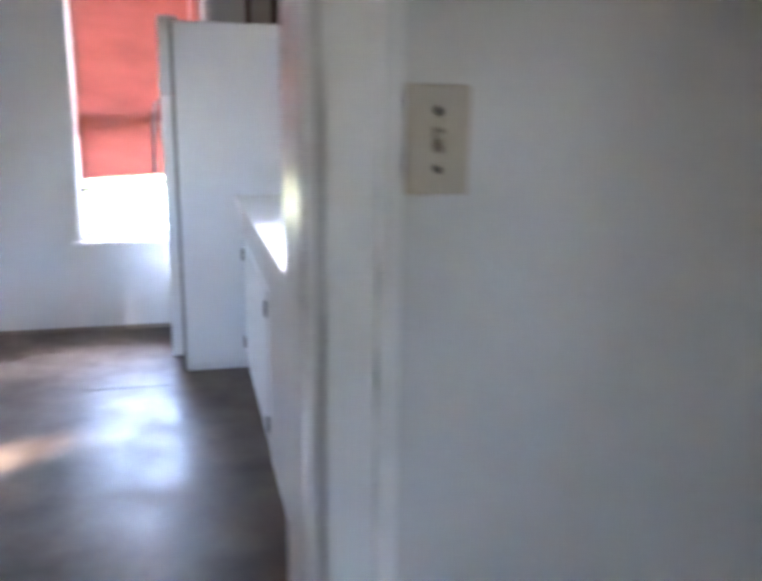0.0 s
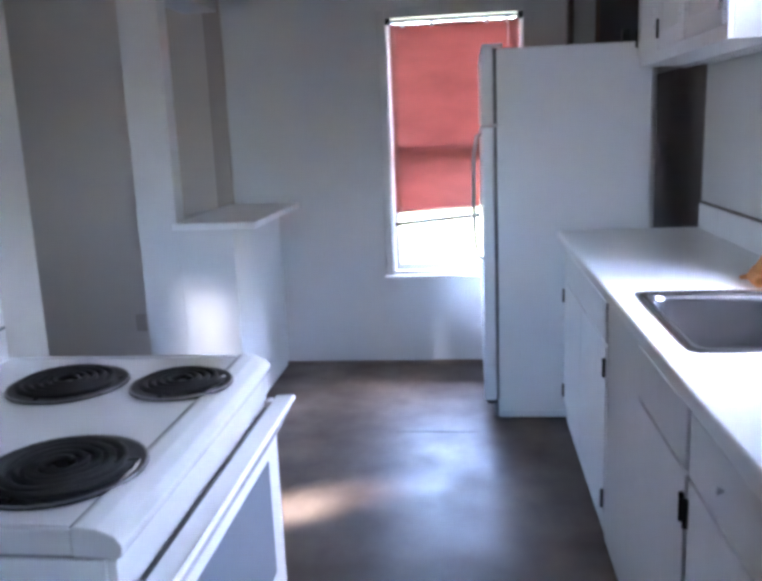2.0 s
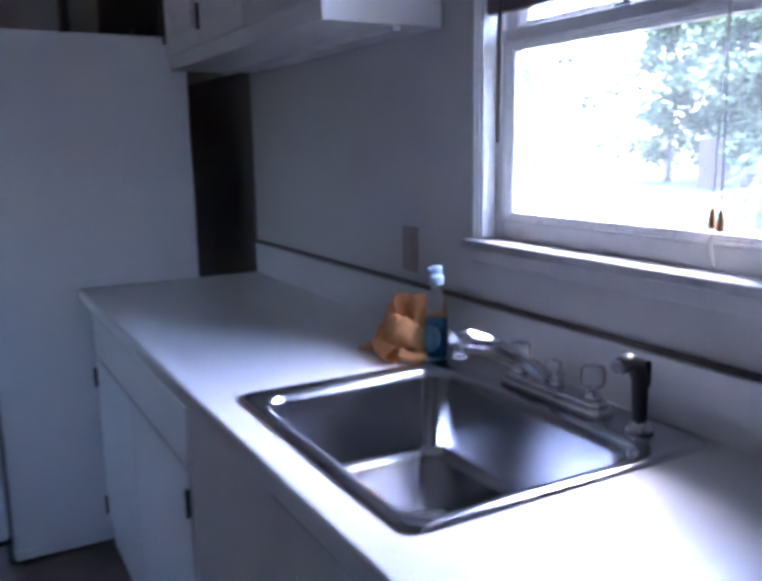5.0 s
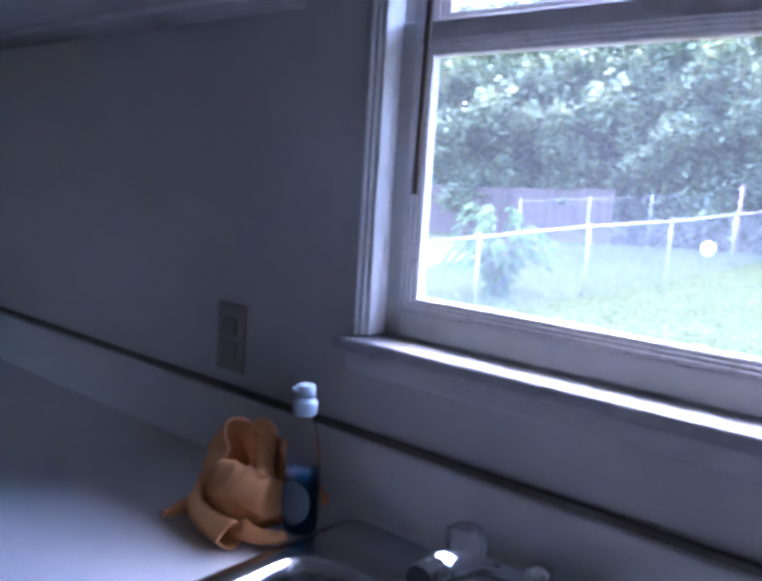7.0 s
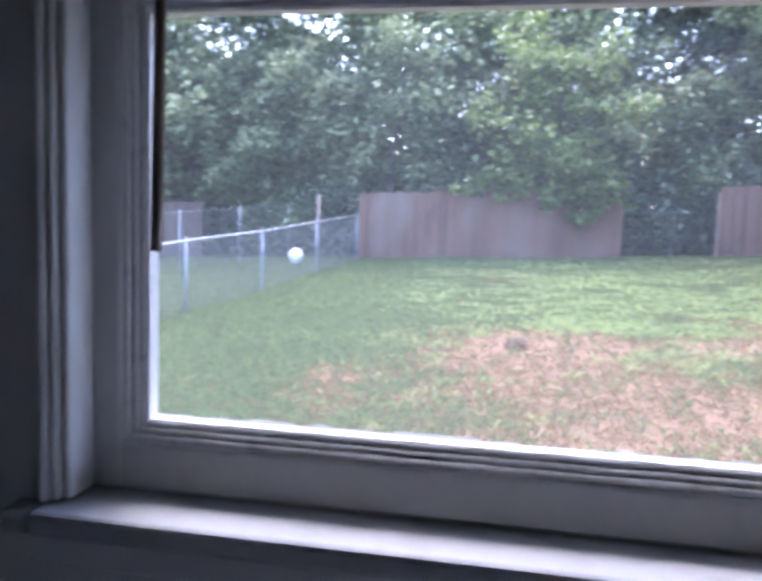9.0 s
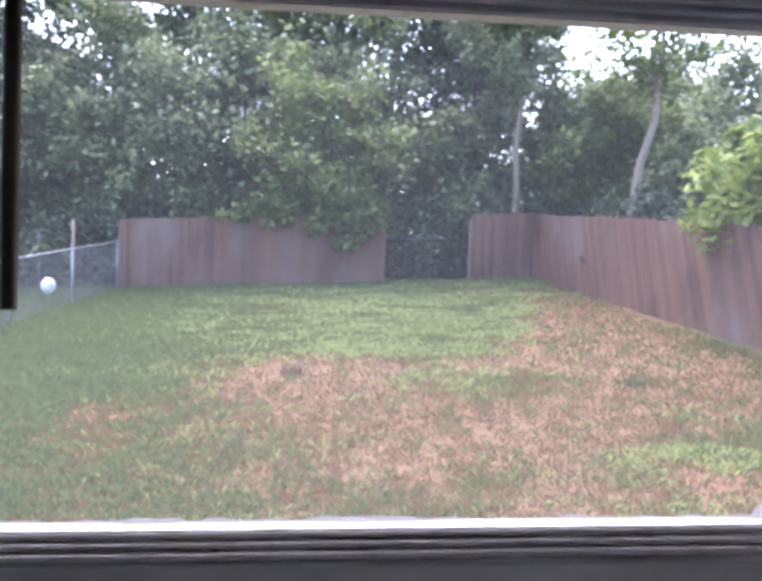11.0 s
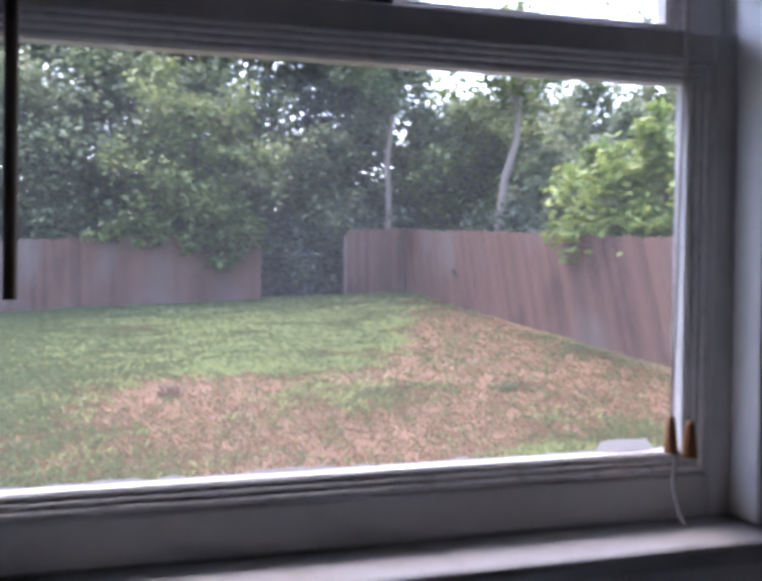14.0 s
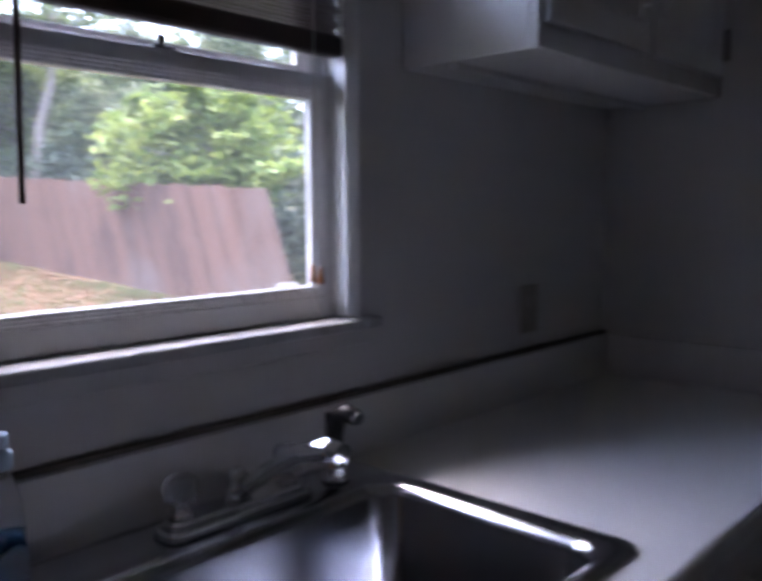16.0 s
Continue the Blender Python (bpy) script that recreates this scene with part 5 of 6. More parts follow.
ground = raw("ground", verts, faces, GROUND)
ground.data.attributes.new("lawn", "FLOAT", "POINT").data.foreach_set("value", values)
ground.data.polygons.foreach_set("use_smooth", [True] * len(ground.data.polygons))
tagged(ground, "thin green lawn with bare patches of red clay", "ground", kind="structure")


def blades(name, count, mat, want, label, lo=0.035, hi=0.10, seed=3):
    """Grass as one mesh of many small bent blades in tufts."""
    rnd = random.Random(seed)
    vs, fs = [], []
    made = 0
    while made < count:
        d = 3.6 + 18.6 * rnd.random() ** 1.35
        x, y = d, rnd.uniform(-8.3, 9.5)
        if rnd.random() > want(x, y):
            continue
        made += 1
        z = height(x, y)
        for k in range(4):
            a = rnd.uniform(0, 6.283)
            h = rnd.uniform(lo, hi) * (0.8 + 0.03 * d)
            w = 0.004 + 0.0009 * d
            bx, by = x + rnd.uniform(-0.09, 0.09), y + rnd.uniform(-0.09, 0.09)
            lx, ly = math.cos(a) * h * 0.8, math.sin(a) * h * 0.8
            i = len(vs)
            vs += [(bx - w * math.sin(a), by + w * math.cos(a), z - 0.005), (bx + w * math.sin(a), by - w * math.cos(a), z - 0.005), (bx + lx * 0.5, by + ly * 0.5, z + h * 0.75), (bx + lx, by + ly, z + h * 0.8)]
            fs += [(i, i + 1, i + 2), (i + 1, i + 3, i + 2)]
    ob = raw(name, vs, fs, mat)
    return tagged(ob, label, "grass", kind="stuff")


blades("grass", 54000, GRASS, lambda x, y: 0.055 + max(0.0, lawn(x, y) - 0.3) * 1.2, "short uneven green lawn grass")


def yellow(x, y):
    """Where the bright yellow-green grass grows, in streaks across the yard."""
    band = 1.3 * math.exp(-((x - 16.0) / 4.0) ** 2 - ((y + 3.1) / 2.9) ** 2) + 0.32 * math.exp(-((x - 6.6) / 1.0) ** 2 - ((y + 5.3) / 0.8) ** 2) + 0.3 * math.exp(-((x - 4.9) / 0.5) ** 2 - ((y + 4.5) / 0.7) ** 2) + 0.012
    return band * min(1.0, 2.6 * max(0.0, lawn(x, y) - 0.05)) * max(0.0, 0.5 + 1.3 * noise.noise(Vector((x * 0.9, y * 0.6, 7))) + 1.3 * noise.noise(Vector((x * 2.6, y * 1.1, 3))))


blades("yellow_grass", 25000, leafy("yellow_green_blade", (0.165, 0.205, 0.07), (0.40, 0.43, 0.165), 0.35), yellow, "bright yellow-green patches of grass", 0.03, 0.085, 5)
blades("dark_grass", 17000, leafy("dark_grass_blade", (0.072, 0.11, 0.042), (0.15, 0.19, 0.078), 0.45), lambda x, y: max(0.0, lawn(x, y) - 0.3) * max(0.02, min(1.0, (y + 1.2) / 2.0)), "thicker dark green grass beside the wire fence", 0.04, 0.11, 12)
blades("dry_grass", 40000, STRAW, lambda x, y: (0.5 if x < 9.5 else 0.2) + 0.5 * (1 - abs(lawn(x, y) - 0.45) * 2), "scattered dry straw-coloured grass", 0.02, 0.06, 8)

rnd = random.Random(21)
stump = thing("grass_clump", (10.16, -1.47, height(10.16, -1.47)), "small brown dead weed clump on bare clay", "weed")
bm = bmesh.new()
for k in range(40):
    a, h = rnd.uniform(0, 6.283), rnd.uniform(0.08, 0.2)
    o = Vector((10.16 + rnd.uniform(-0.12, 0.12), -1.47 + rnd.uniform(-0.16, 0.16), height(10.16, -1.47) - 0.01))
    tube(bm, [o, o + Vector((math.cos(a) * 0.05, math.sin(a) * 0.05, h * 0.7)), o + Vector((math.cos(a) * 0.12, math.sin(a) * 0.12, h))], [0.007, 0.005, 0.002], 4)
part("stems", bm, surface("dead_weed", (0.16, 0.09, 0.06), 0.9), stump)


tuft = thing("weed_tuft", (9.08, -5.84, height(9.08, -5.84)), "low green weed tuft on the bare clay", "weed")
bm = bmesh.new()
for k in range(60):
    a, h = rnd.uniform(0, 6.283), rnd.uniform(0.04, 0.11)
    o = Vector((9.08 + rnd.gauss(0, 0.12), -5.84 + rnd.gauss(0, 0.16), height(9.08, -5.84) - 0.01))
    tube(bm, [o, o + Vector((math.cos(a) * 0.04, math.sin(a) * 0.04, h * 0.7)), o + Vector((math.cos(a) * 0.10, math.sin(a) * 0.10, h))], [0.009, 0.008, 0.002], 4)
part("blades", bm, GRASS, tuft)


# ---- trees ----
def leaf_cloud(clumps, size, rnd, flat=0.0):
    """Leaf quads round clump centres: rows of centre, radius, count."""
    vs, fs = [], []
    for (cx, cy, cz), r, n in clumps:
        for _ in range(n):
            d = Vector((rnd.gauss(0, 1), rnd.gauss(0, 1), rnd.gauss(0, 0.8)))
            d = d / max(1e-3, d.length) * r * rnd.random() ** 0.45
            p = Vector((cx, cy, cz)) + d
            a = Vector((rnd.gauss(0, 1), rnd.gauss(0, 1), rnd.gauss(-0.3, 0.55))).normalized()
            b = a.cross(Vector((rnd.gauss(0, 0.5), rnd.gauss(0, 0.5), 1))).normalized()
            s = size * rnd.uniform(0.6, 1.35)
            i = len(vs)
            vs += [tuple(p - a * s * 0.5), tuple(p + b * s * 0.27), tuple(p + a * s * 0.5), tuple(p - b * s * 0.27)]
            fs.append((i, i + 1, i + 2, i + 3))
    return vs, fs


def tree(name, x, y, tall, wide, low, leaf_mat, bark, label, seed, leaves=9000, size=0.27, lean=(0, 0), thick=0.14, category="tree", boughs=(), bough_leaves=170):
    rnd = random.Random(seed)
    z0 = height(x, y) - 0.05
    t = thing(name, (x, y, z0), label, category)
    bm = bmesh.new()
    n = 7
    spine = [Vector((x + lean[0] * k / n + 0.1 * rnd.gauss(0, 1) * k / n, y + lean[1] * k / n + 0.1 * rnd.gauss(0, 1) * k / n, z0 + tall * 0.92 * k / n)) for k in range(n + 1)]
    tube(bm, spine, [thick * (1 - 0.85 * k / n) * (1.25 if k == 0 else 1) for k in range(n + 1)], 9)
    clumps = []
    limbs = 12
    for k in range(limbs):
        f = low + (0.95 - low) * (k + rnd.random()) / limbs
        i = min(n - 1, int(f * n))
        o = spine[i].lerp(spine[i + 1], f * n - i)
        a = k * 2.4 + rnd.uniform(-0.5, 0.5)
        shape = math.sin(math.pi * min(1, max(0.08, (f - low) / (1.02 - low)) ** 0.75)) * 0.75 + 0.3
        reach = wide * shape * rnd.uniform(0.7, 1.15)
        tip = o + Vector((math.cos(a) * reach, math.sin(a) * reach, reach * rnd.uniform(0.1, 0.55)))
        mid = o.lerp(tip, 0.5) + Vector((0, 0, 0.08 * reach))
        r = thick * 0.42 * (1 - 0.7 * f)
        tube(bm, [o, mid, tip], [r, r * 0.6, r * 0.2], 6)
        for c, rr in ((tip, 0.34), (mid.lerp(tip, 0.45), 0.36), (mid, 0.3), (o.lerp(tip, 0.25), 0.26)):
            for _ in range(2):
                q = c + Vector((rnd.gauss(0, 0.2), rnd.gauss(0, 0.2), rnd.gauss(0, 0.2))) * wide * 0.6
                clumps.append((tuple(q), rr * wide * rnd.uniform(0.55, 1.1), 0))
    top = spine[-1]
    clumps += [(tuple(top + Vector((rnd.gauss(0, 0.2) * wide, rnd.gauss(0, 0.2) * wide, rnd.uniform(-0.3, 0.1) * wide))), 0.32 * wide, 0) for _ in range(3)]
    clumps = [(c, r, leaves // len(clumps)) for c, r, _ in clumps]
    extra = []
    for tip in boughs:
        # an outlying bough that arches out and droops at the tip
        tip = Vector(tip)
        i = max(1, min(n - 1, int(n * (0.25 + 0.5 * rnd.random()))))
        o = spine[i]
        pts = [o.lerp(tip, u) + Vector((0, 0, 0.9 * math.sin(math.pi * u) * (0.3 + 0.12 * (tip - o).length))) for u in (0, 0.25, 0.5, 0.75, 1.0)]
        tube(bm, pts, [thick * 0.3, thick * 0.24, thick * 0.17, thick * 0.1, thick * 0.03], 5)
        for u, r in ((0.55, 0.42), (0.68, 0.38), (0.8, 0.33), (0.9, 0.26), (1.0, 0.19)):
            c = pts[min(3, int(u * 4))].lerp(pts[min(4, int(u * 4) + 1)], u * 4 - min(3, int(u * 4)))
            for _ in range(2):
                extra.append((tuple(c + Vector((rnd.gauss(0, 0.16), rnd.gauss(0, 0.16), rnd.gauss(-0.06, 0.12)))), r * rnd.uniform(0.7, 1.2), bough_leaves // 10))
    part("trunk", bm, bark, t)
    vs, fs = leaf_cloud(clumps + extra, size, rnd)
    raw("crown", vs, fs, leaf_mat, t)
    return t


def stand_copy(src, x, y, turn, s):
    ob = copy_thing(src, pose(x, y, height(x, y) - 0.05, 0, 0, turn))
    ob.scale = (s, s, s)
    return ob


WOOD = "grey-green leafy woodland tree behind the fence"
a1 = tree("tree", 25.2, 0.4, 8.5, 2.6, 0.12, LEAF, BARK, WOOD, 1)
a2 = tree("tree", 25.6, -3.6, 7.2, 2.7, 0.08, LEAF, BARK, WOOD, 2)
a3 = tree("tree", 27.6, -7.6, 10.5, 3.0, 0.15, LEAF_SHADED, BARK, "tall dark woodland tree behind the fence", 3, leaves=10500)
a4 = tree("tree", 24.6, -10.2, 6.2, 2.3, 0.06, LEAF, BARK, WOOD, 4)
for src, x, y, turn, s in ((a1, 26.2, 4.4, 80, 1.05), (a2, 24.6, 2.2, 150, 0.75), (a3, 29.4, 2.6, 40, 1.25), (a1, 28.4, -1.6, 210, 1.35), (a2, 24.3, -1.6, 30, 0.62), (a4, 24.9, -6.0, 120, 0.85), (a3, 31.0, -4.4, 190, 1.3), (a1, 30.5, -8.2, 300, 1.2), (a2, 27.2, -11.8, 250, 0.95), (a4, 24.2, -12.6, 20, 0.95), (a4, 22.6, -13.6, 200, 0.9), (a2, 26.0, -16.4, 75, 1.0), (a3, 31.5, -16.0, 260, 0.85), (a1, 25.0, -19.5, 140, 1.0),
                            (a4, 20.2, -12.4, 310, 0.7), (a4, 17.6, -12.8, 95, 0.8), (a1, 21.0, -17.5, 15, 0.9), (a2, 16.5, -16.5, 220, 0.85), (a3, 28.5, 8.5, 110, 1.2), (a1, 26.4, 8.0, 260, 0.95), (a2, 25.6, 10.4, 330, 0.95), (a3, 27.0, 13.5, 10, 1.0), (a1, 26.2, 12.2, 190, 1.0), (a2, 25.8, 17.8, 60, 1.0), (a4, 25.6, 7.4, 170, 0.9), (a3, 27.5, 18.4, 300, 0.95), (a1, 25.8, 20.5, 45, 0.95), (a2, 25.9, 15.6, 130, 1.1), (a4, 25.4, 14.4, 35, 1.2), (a4, 25.4, 12.4, 240, 1.15), (a4, 25.2, 6.5, 70, 1.05), (a4, 25.0, 5.6, 160, 0.9), (a4, 26.6, 9.6, 15, 1.2)):
    stand_copy(src, x, y, turn, s)
tree("tree", 19.0, -9.55, 8.4, 1.9, 0.62, LEAF_LIGHT, PALE_BARK, "leaning pale-barked tree above the board fence", 11, leaves=1900, lean=(0.0, -1.35), thick=0.175)
tree("tree", 23.3, -8.05, 10.5, 2.0, 0.6, LEAF, PALE_BARK, "tall pale straight trunk among the trees", 12, leaves=4200, lean=(0.1, -0.1), thick=0.14)
tree("tree", 23.0, -2.3, 6.4, 2.3, 0.12, LEAF_LIGHT, BARK, "light green tree with boughs over the fence", 15, leaves=7000, size=0.22, lean=(-0.3, 0.2), thick=0.09, boughs=((21.5, -2.85, 1.30), (21.4, -3.3, 1.65), (21.5, -1.9, 1.8), (21.6, -3.75, 1.95), (21.6, -0.8, 1.95), (21.5, 0.3, 2.1), (21.6, -2.4, 2.1)), bough_leaves=420)
tree("tree", 23.4, 3.0, 7.6, 2.2, 0.3, LEAF, BARK, "slender dark-trunked tree behind the fence", 16, leaves=4500, size=0.22, lean=(0.2, -0.5), thick=0.11)
tree("tree", 22.4, -10.8, 6.0, 2.3, 0.1, LEAF_LIGHT, BARK, "light green tree behind the leaning fence", 17, leaves=7000, size=0.22, thick=0.09)
tree("tree", 11.4, -10.1, 3.4, 1.75, 0.3, LEAF_BRIGHT, BARK, "bright yellow-green tree hanging over the board fence", 13, leaves=4600, size=0.2, lean=(0.1, 0.3), thick=0.09, boughs=((12.1, -8.9, 1.45), (14.6, -9.0, 1.5), (13.9, -9.3, 3.2), (11.2, -9.3, 3.75), (8.7, -9.2, 1.9), (10.0, -9.4, 3.3), (13.2, -9.0, 2.5), (9.3, -9.1, 2.6), (10.7, -8.9, 1.9), (12.8, -9.2, 3.5)), bough_leaves=460)
tree("shrub", 6.6, -10.2, 3.4, 1.6, 0.15, LEAF_BRIGHT, BARK, "bright green shrub behind the board fence", 14, leaves=4000, size=0.16, thick=0.05, category="shrub")


def far_woods():
    rnd = random.Random(5)
    cl = []
    for k in range(1000):
        a = rnd.uniform(-1.25, 1.15)
        d = rnd.uniform(33, 40)
        x, y = d * math.cos(a), d * math.sin(a) - 1.6
        z = height(min(x, 40), max(-30, min(30, y))) + 10.5 * rnd.random() ** 0.85 + 0.4
        if -0.54 < y / x < -0.36:
            z = min(z, 4.5 + 1.5 * rnd.random())
        cl.append(((x, y, z), rnd.uniform(0.9, 1.8), 55))
    vs, fs = leaf_cloud(cl, 0.42, rnd)
    return tagged(raw("far_woods", vs, fs, LEAF_SHADED), "dense dark woodland foliage far behind the fence", "woods", kind="stuff")


far_woods()


def undergrowth():
    rnd = random.Random(6)
    cl = []
    for k in range(620):
        s = rnd.random()
        if s < 0.55:
            x, y = rnd.uniform(22.9, 25.5), rnd.uniform(-9, 5.5)
        elif s < 0.8:
            x, y = rnd.uniform(8, 24), rnd.uniform(-12.5, -9.6)
        else:
            x, y = rnd.uniform(24.4, 26.5), rnd.uniform(5.5, 17)
        cl.append(((x, y, height(x, y) + rnd.uniform(0.2, 2.3)), rnd.uniform(0.4, 0.95), 110))
    vs, fs = leaf_cloud(cl, 0.2, rnd)
    return tagged(raw("undergrowth", vs, fs, LEAF_SHADED), "dark leafy undergrowth at the edge of the woods", "undergrowth", kind="stuff")


undergrowth()


def drooping_shrub():
    rnd = random.Random(31)
    x, y = 11.6, 5.72
    z = height(x, y)
    t = thing("shrub", (x, y, z), "drooping pale green shrub beside the wire fence", "shrub")
    bm, vs, fs = bmesh.new(), [], []
    for k in range(34):
        a, reach, h = rnd.uniform(0, 6.283), rnd.uniform(0.4, 1.15), rnd.uniform(0.7, 1.85)
        pts = [Vector((x + math.cos(a) * reach * u, y + math.sin(a) * reach * u, z + h * (1 - (u - 0.62) ** 2 / 0.385) )) for u in (0.02, 0.2, 0.4, 0.62, 0.8, 1.0)]
        tube(bm, pts, [0.012, 0.01, 0.008, 0.006, 0.004, 0.002], 4)
        for i in range(1, 6):
            for _ in range(15):
                p = pts[i - 1].lerp(pts[i], rnd.random())
                d = Vector((math.cos(a) + rnd.gauss(0, 0.7), math.sin(a) + rnd.gauss(0, 0.7), -0.9)).normalized()
                b = d.orthogonal().normalized()
                s = rnd.uniform(0.14, 0.3)
                j = len(vs)
                vs += [tuple(p), tuple(p + d * s * 0.5 + b * s * 0.09), tuple(p + d * s), tuple(p + d * s * 0.5 - b * s * 0.09)]
                fs.append((j, j + 1, j + 2, j + 3))
    part("stems", bm, BARK, t)
    raw("leaves", vs, fs, leafy("pale_green_leaf", (0.035, 0.085, 0.028), (0.14, 0.22, 0.075), 0.4), t)


drooping_shrub()

# small white globe on a stake beyond the wire fence
gx, gy = 19.0, 4.45
globe = thing("garden_globe", (gx, gy, height(gx, gy)), "small white globe on a thin garden stake", "garden ornament")
bm = bmesh.new()
tube(bm, [(gx, gy, height(gx, gy) - 0.05), (gx, gy, 0.06)], 0.012, 6)
part("stake", bm, GALV, globe)
bm = bmesh.new()
lathe(bm, gx, gy, [(0.03, 0.03), (0.12, 0.08), (0.17, 0.20), (0.16, 0.30), (0.09, 0.39), (0.02, 0.41)], 18)
part("globe", bm, WHITE_PLASTIC, globe)

pole = thing("wooden_pole", (22.0, 4.72, height(22, 4.72)), "grey wooden pole standing behind the wire fence", "pole")
bm = bmesh.new()
tube(bm, [(22.0, 4.72, height(22, 4.72) - 0.1), (22.0, 4.72, 1.87)], [0.06, 0.05], 8)
part("shaft", bm, FENCE_RAIL, pole)


# ---- fences ----
def wire_fence(name, pts, tall, label, step=0.075, rail=0.021, bar=0.021):
    f = thing(name, (pts[0][0], pts[0][1], height(pts[0][0], pts[0][1])), label, "fence")
    tops = []
    for x, y in pts:
        z = height(x, y)
        bm = bmesh.new()
        tube(bm, [(x, y, z - 0.1), (x, y, z + tall + 0.03)], rail * 1.25, 8)
        lathe(bm, x, y, [(rail * 1.5, z + tall + 0.03), (rail * 1.2, z + tall + 0.06), (0.006, z + tall + 0.075)], 8)
        part("post", bm, GALV, f)
        tops.append(Vector((x, y, z + tall)))
    bm = bmesh.new()
    tube(bm, tops, bar, 8)
    part("top_rail", bm, GALV, f)
    vs, fs = [], []
    for (ax, ay), (bx, by) in zip(pts, pts[1:]):
        run = Vector((bx - ax, by - ay, 0))
        n = int(run.length / step)
        up = tall / 8
        for k in range(-int(tall / step), n):
            for s in (1, -1):
                a, b = (k * step, k * step + tall) if s > 0 else (k * step + tall, k * step)
                u0, u1 = max(0.0, min(a, b)), min(run.length, max(a, b))
                if u1 - u0 < 0.05:
                    continue
                q = []
                for u in (u0, u1):
                    h = (u - a) / (b - a) * tall if b != a else 0
                    p = Vector((ax, ay, 0)) + run.normalized() * u
                    q.append(Vector((p.x, p.y, height(p.x, p.y) + 0.02 + h * 0.98)))
                d = (q[1] - q[0]).normalized()
                e, g = d.orthogonal().normalized() * 0.002, d.cross(d.orthogonal()).normalized() * 0.002
                i = len(vs)
                for p in q:
                    vs += [tuple(p + e), tuple(p - e * 0.5 + g), tuple(p - e * 0.5 - g)]
                fs += [(i, i + 1, i + 4, i + 3), (i + 1, i + 2, i + 5, i + 4), (i + 2, i, i + 3, i + 5)]
    raw("wire_mesh", vs, fs, WIRE, f)


line = [(21.6 - 3.05 * k, 3.45 + 0.325 * k) for k in range(7)]
wire_fence("chain_link_fence", line, 1.33, "galvanised chain-link fence along the yard")
wire_fence("chain_link_fence", [(22.9, 5.92), (20.7, 6.68), (18.5, 7.45), (16.3, 8.2)], 1.62, "tall chain-link fence of the neighbouring yard", 0.13, 0.016, 0.006)
wire_fence("chain_link_fence", [(23.5, -3.4), (23.5, -5.47), (23.5, -7.0)], 1.25, "chain-link fence behind the gap in the boards")


def board_mesh(h, w, seed, wood):
    """One fence board with a dog-eared top, slightly warped."""
    rnd = random.Random(seed)
    bm = bmesh.new()
    e, tk = 0.025, 0.009
    out = [(-w / 2, 0), (w / 2, 0), (w / 2, h - e), (w / 2 - e, h + rnd.uniform(-0.015, 0.015)), (-w / 2 + e, h + rnd.uniform(-0.015, 0.015)), (-w / 2, h - e)]
    fr = [bm.verts.new((a, -tk, b)) for a, b in out]
    bk = [bm.verts.new((a, tk, b)) for a, b in out]
    bm.faces.new(fr)
    bm.faces.new(bk[::-1])
    for k in range(6):
        bm.faces.new((fr[k], bk[k], bk[(k + 1) % 6], fr[(k + 1) % 6]))
    bmesh.ops.recalc_face_normals(bm, faces=bm.faces)
    me = bpy.data.meshes.new("picket")
    bm.to_mesh(me)
    bm.free()
    me.materials.append(wood)
    return me


BOARDS = [board_mesh(2.0 + 0.010 * k, 0.148, k, FENCE) for k in range(5)]
DARK_BOARDS = [board_mesh(1.84 + 0.010 * k, 0.148, k, FAR_FENCE) for k in range(3)]


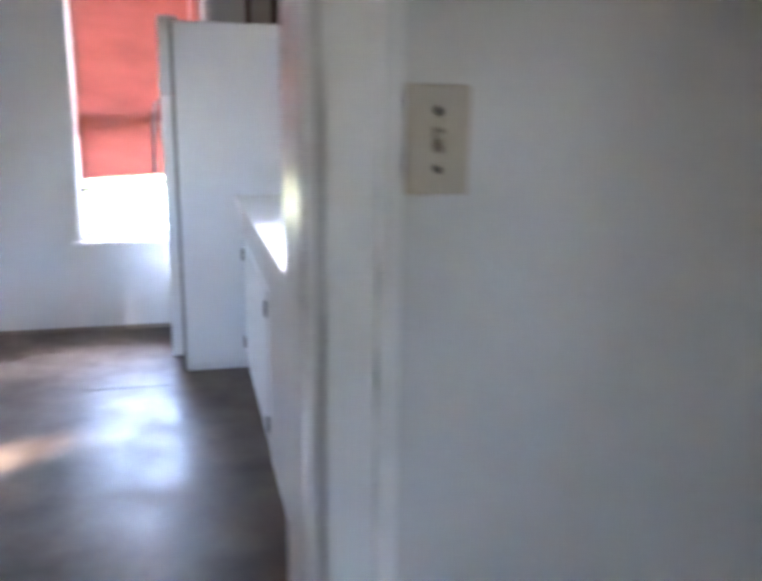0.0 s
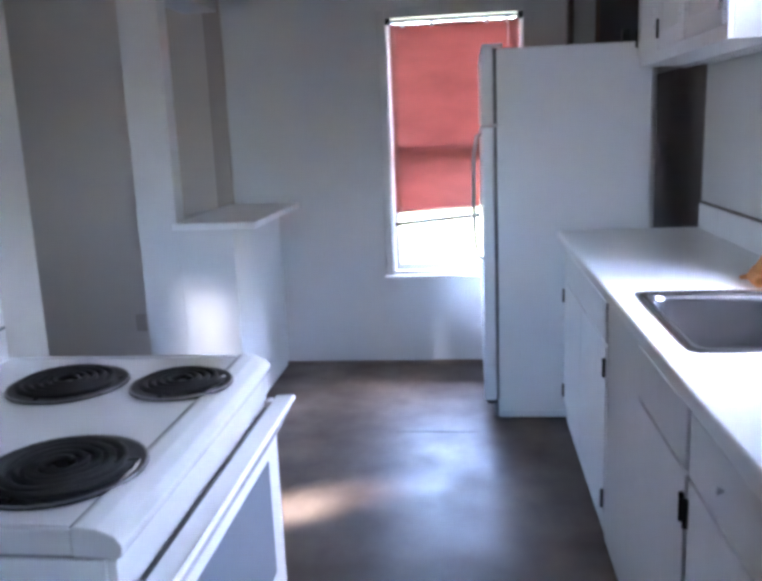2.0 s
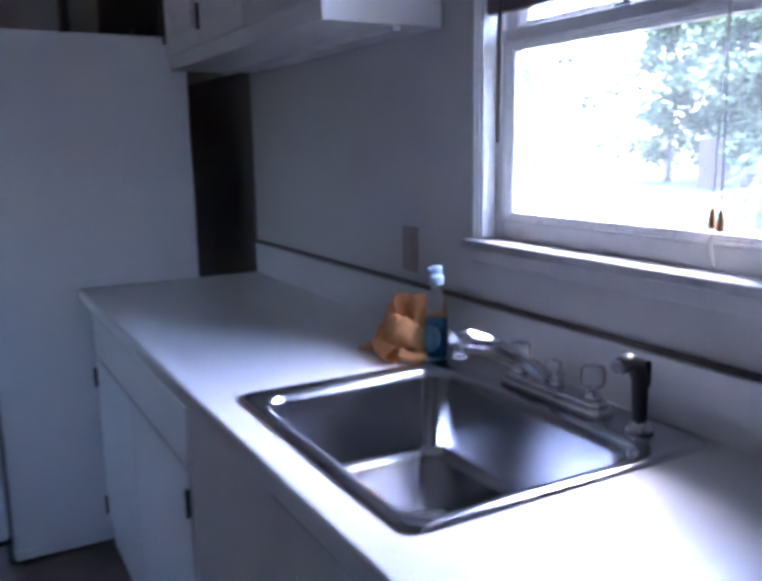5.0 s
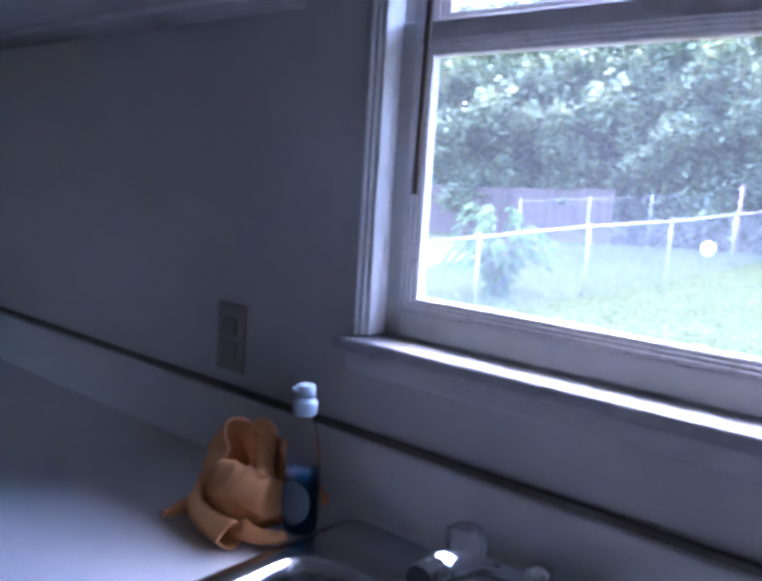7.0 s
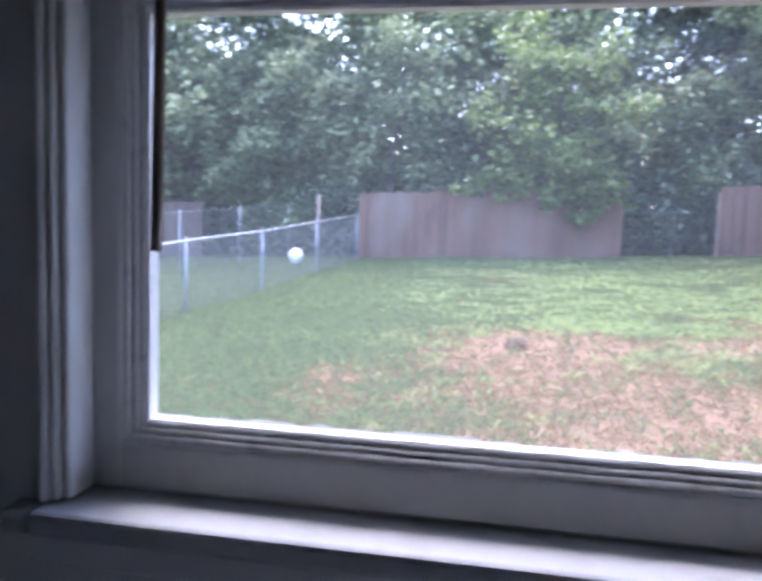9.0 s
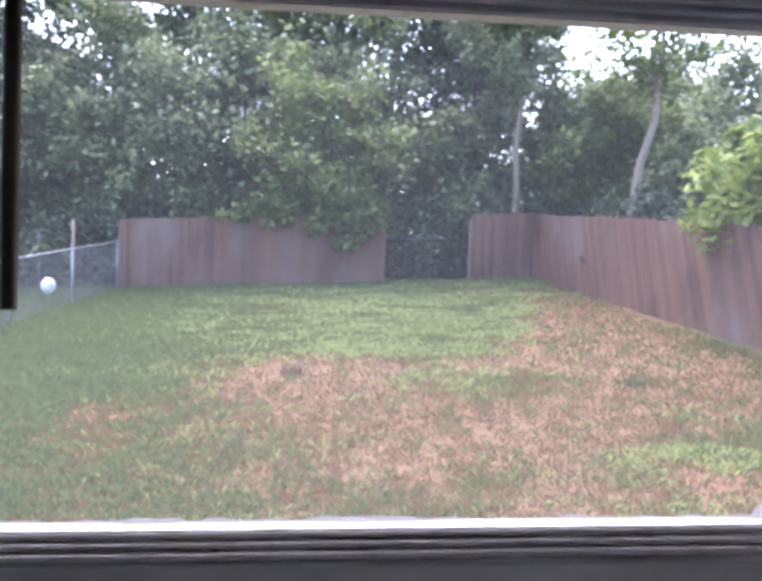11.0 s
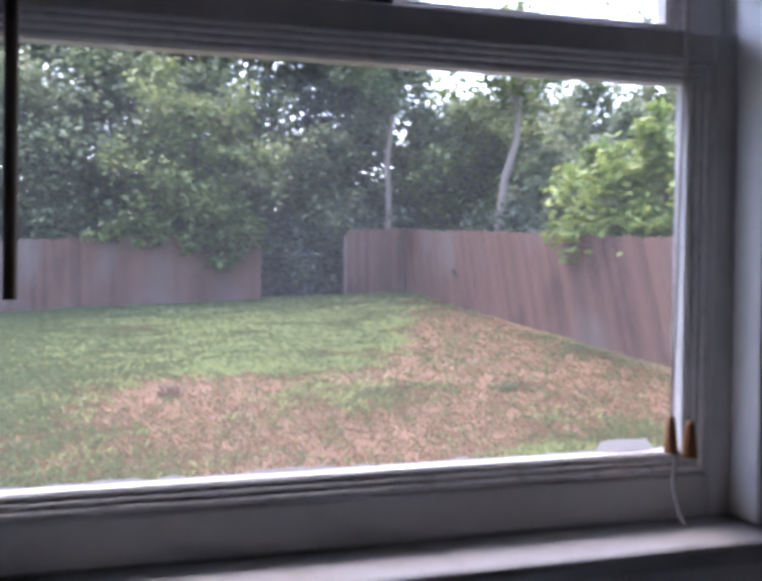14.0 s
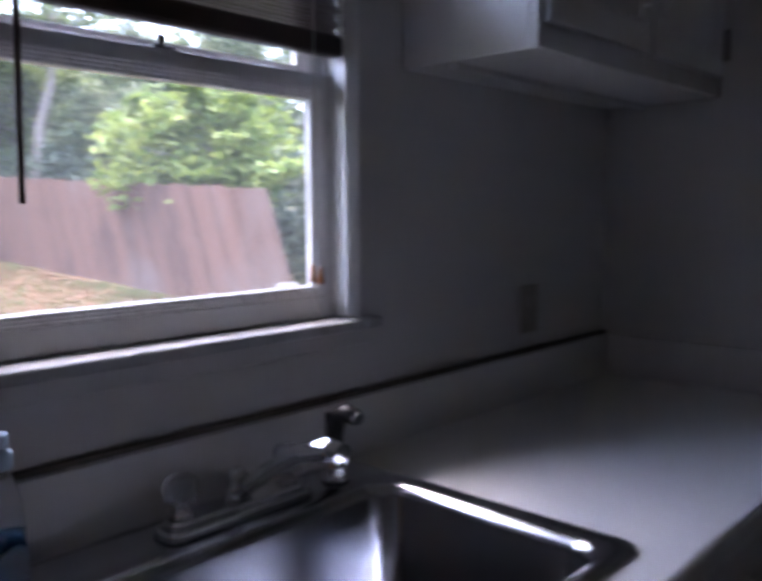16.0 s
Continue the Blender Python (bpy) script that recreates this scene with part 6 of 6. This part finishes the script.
def board_fence(a, b, label, lean=0.0, side=1, seed=0, sag=0.0, boards=BOARDS):
    rnd = random.Random(seed)
    a, b = Vector((*a, 0)), Vector((*b, 0))
    run = b - a
    turn = math.degrees(math.atan2(run.y, run.x))
    f = thing("board_fence", (a.x, a.y, height(a.x, a.y)), label, "fence", group="board fences")
    n = int(run.length * math.cos(radians(lean)) / 0.1395)
    for k in range(n):
        p = a + run * ((k + 0.5) / n)
        z = height(p.x, p.y) - 0.06 - sag * k / n
        ob = new("picket", rnd.choice(boards))
        off = Vector((-run.y, run.x, 0)).normalized() * 0.006 * (k % 2)
        m = pose(p.x + off.x, p.y + off.y, z, rnd.gauss(0, 0.15), lean + rnd.gauss(0, 0.25), turn)
        hang(ob, f)
        ob.matrix_basis = m
        ob.scale = (1, 1, 1 / math.cos(radians(lean)))
    for h in (0.35, 1.0, 1.6):
        bm = bmesh.new()
        nrm = Vector((-run.y, run.x, 0)).normalized() * 0.035 * side
        pts = [a + run * (k / 8) * (0.95 if lean else 1.0) for k in range(9)]
        tube(bm, [(p.x + nrm.x, p.y + nrm.y, height(p.x, p.y) + h - sag * k / 8) for k, p in enumerate(pts)], 0.03, 4)
        part("rail", bm, FENCE_RAIL, f)
    for k in range(int(run.length / 2.4) + (0 if lean else 1)):
        p = a + run * min(1, k * 2.4 / run.length)
        nrm = Vector((-run.y, run.x, 0)).normalized() * 0.10 * side
        bm = bmesh.new()
        z = height(p.x, p.y)
        box(bm, p.x + nrm.x - 0.045, p.y + nrm.y - 0.045, z - 0.1, p.x + nrm.x + 0.045, p.y + nrm.y + 0.045, z + 1.8)
        part("post", bm, FENCE_RAIL, f)
    return f


board_fence((21.75, 3.40), (22.0, -3.92), "weathered red-brown board fence across the yard's end", 0.0, 1, 1)
board_fence((22.15, -6.45), (22.3, -8.30), "short weathered board fence beside the gap", 0.0, 1, 2)
leaning = board_fence((22.3, -8.36), (7.6, -8.68), "leaning weathered red board fence along the yard", -21.0, 1, 3, 0.0)
# Flat dark patches on the boards imitate the darkness inside a hole.
bm = bmesh.new()
rnd = random.Random(77)
for cx, cz, rx, rz in ((18.36, 1.19, 0.20, 0.07), (18.22, 1.11, 0.10, 0.09)):
    ring = []
    for k in range(11):
        t = 2 * math.pi * k / 11
        q = rnd.uniform(0.7, 1.15)
        ring.append((cx + rx * q * math.cos(t), cz + rz * q * math.sin(t)))
    lo = [bm.verts.new((x, -8.418, z)) for x, z in ring]
    hi = [bm.verts.new((x, -8.412, z)) for x, z in ring]
    bm.faces.new(hi)
    bm.faces.new(lo[::-1])
    for k in range(11):
        bm.faces.new((lo[k], lo[(k + 1) % 11], hi[(k + 1) % 11], hi[k]))
part("knot_hole_patch", bm, surface("hole_dark_colour", (0.03, 0.022, 0.018), 0.9, vary=0.3, scale=12), leaning, "flat dark patch standing in for a hole in the boards")
board_fence((23.8, 17.4), (24.0, 9.3), "far brown board fence in the neighbouring yard", 0.0, 1, 4, 0.0, DARK_BOARDS)
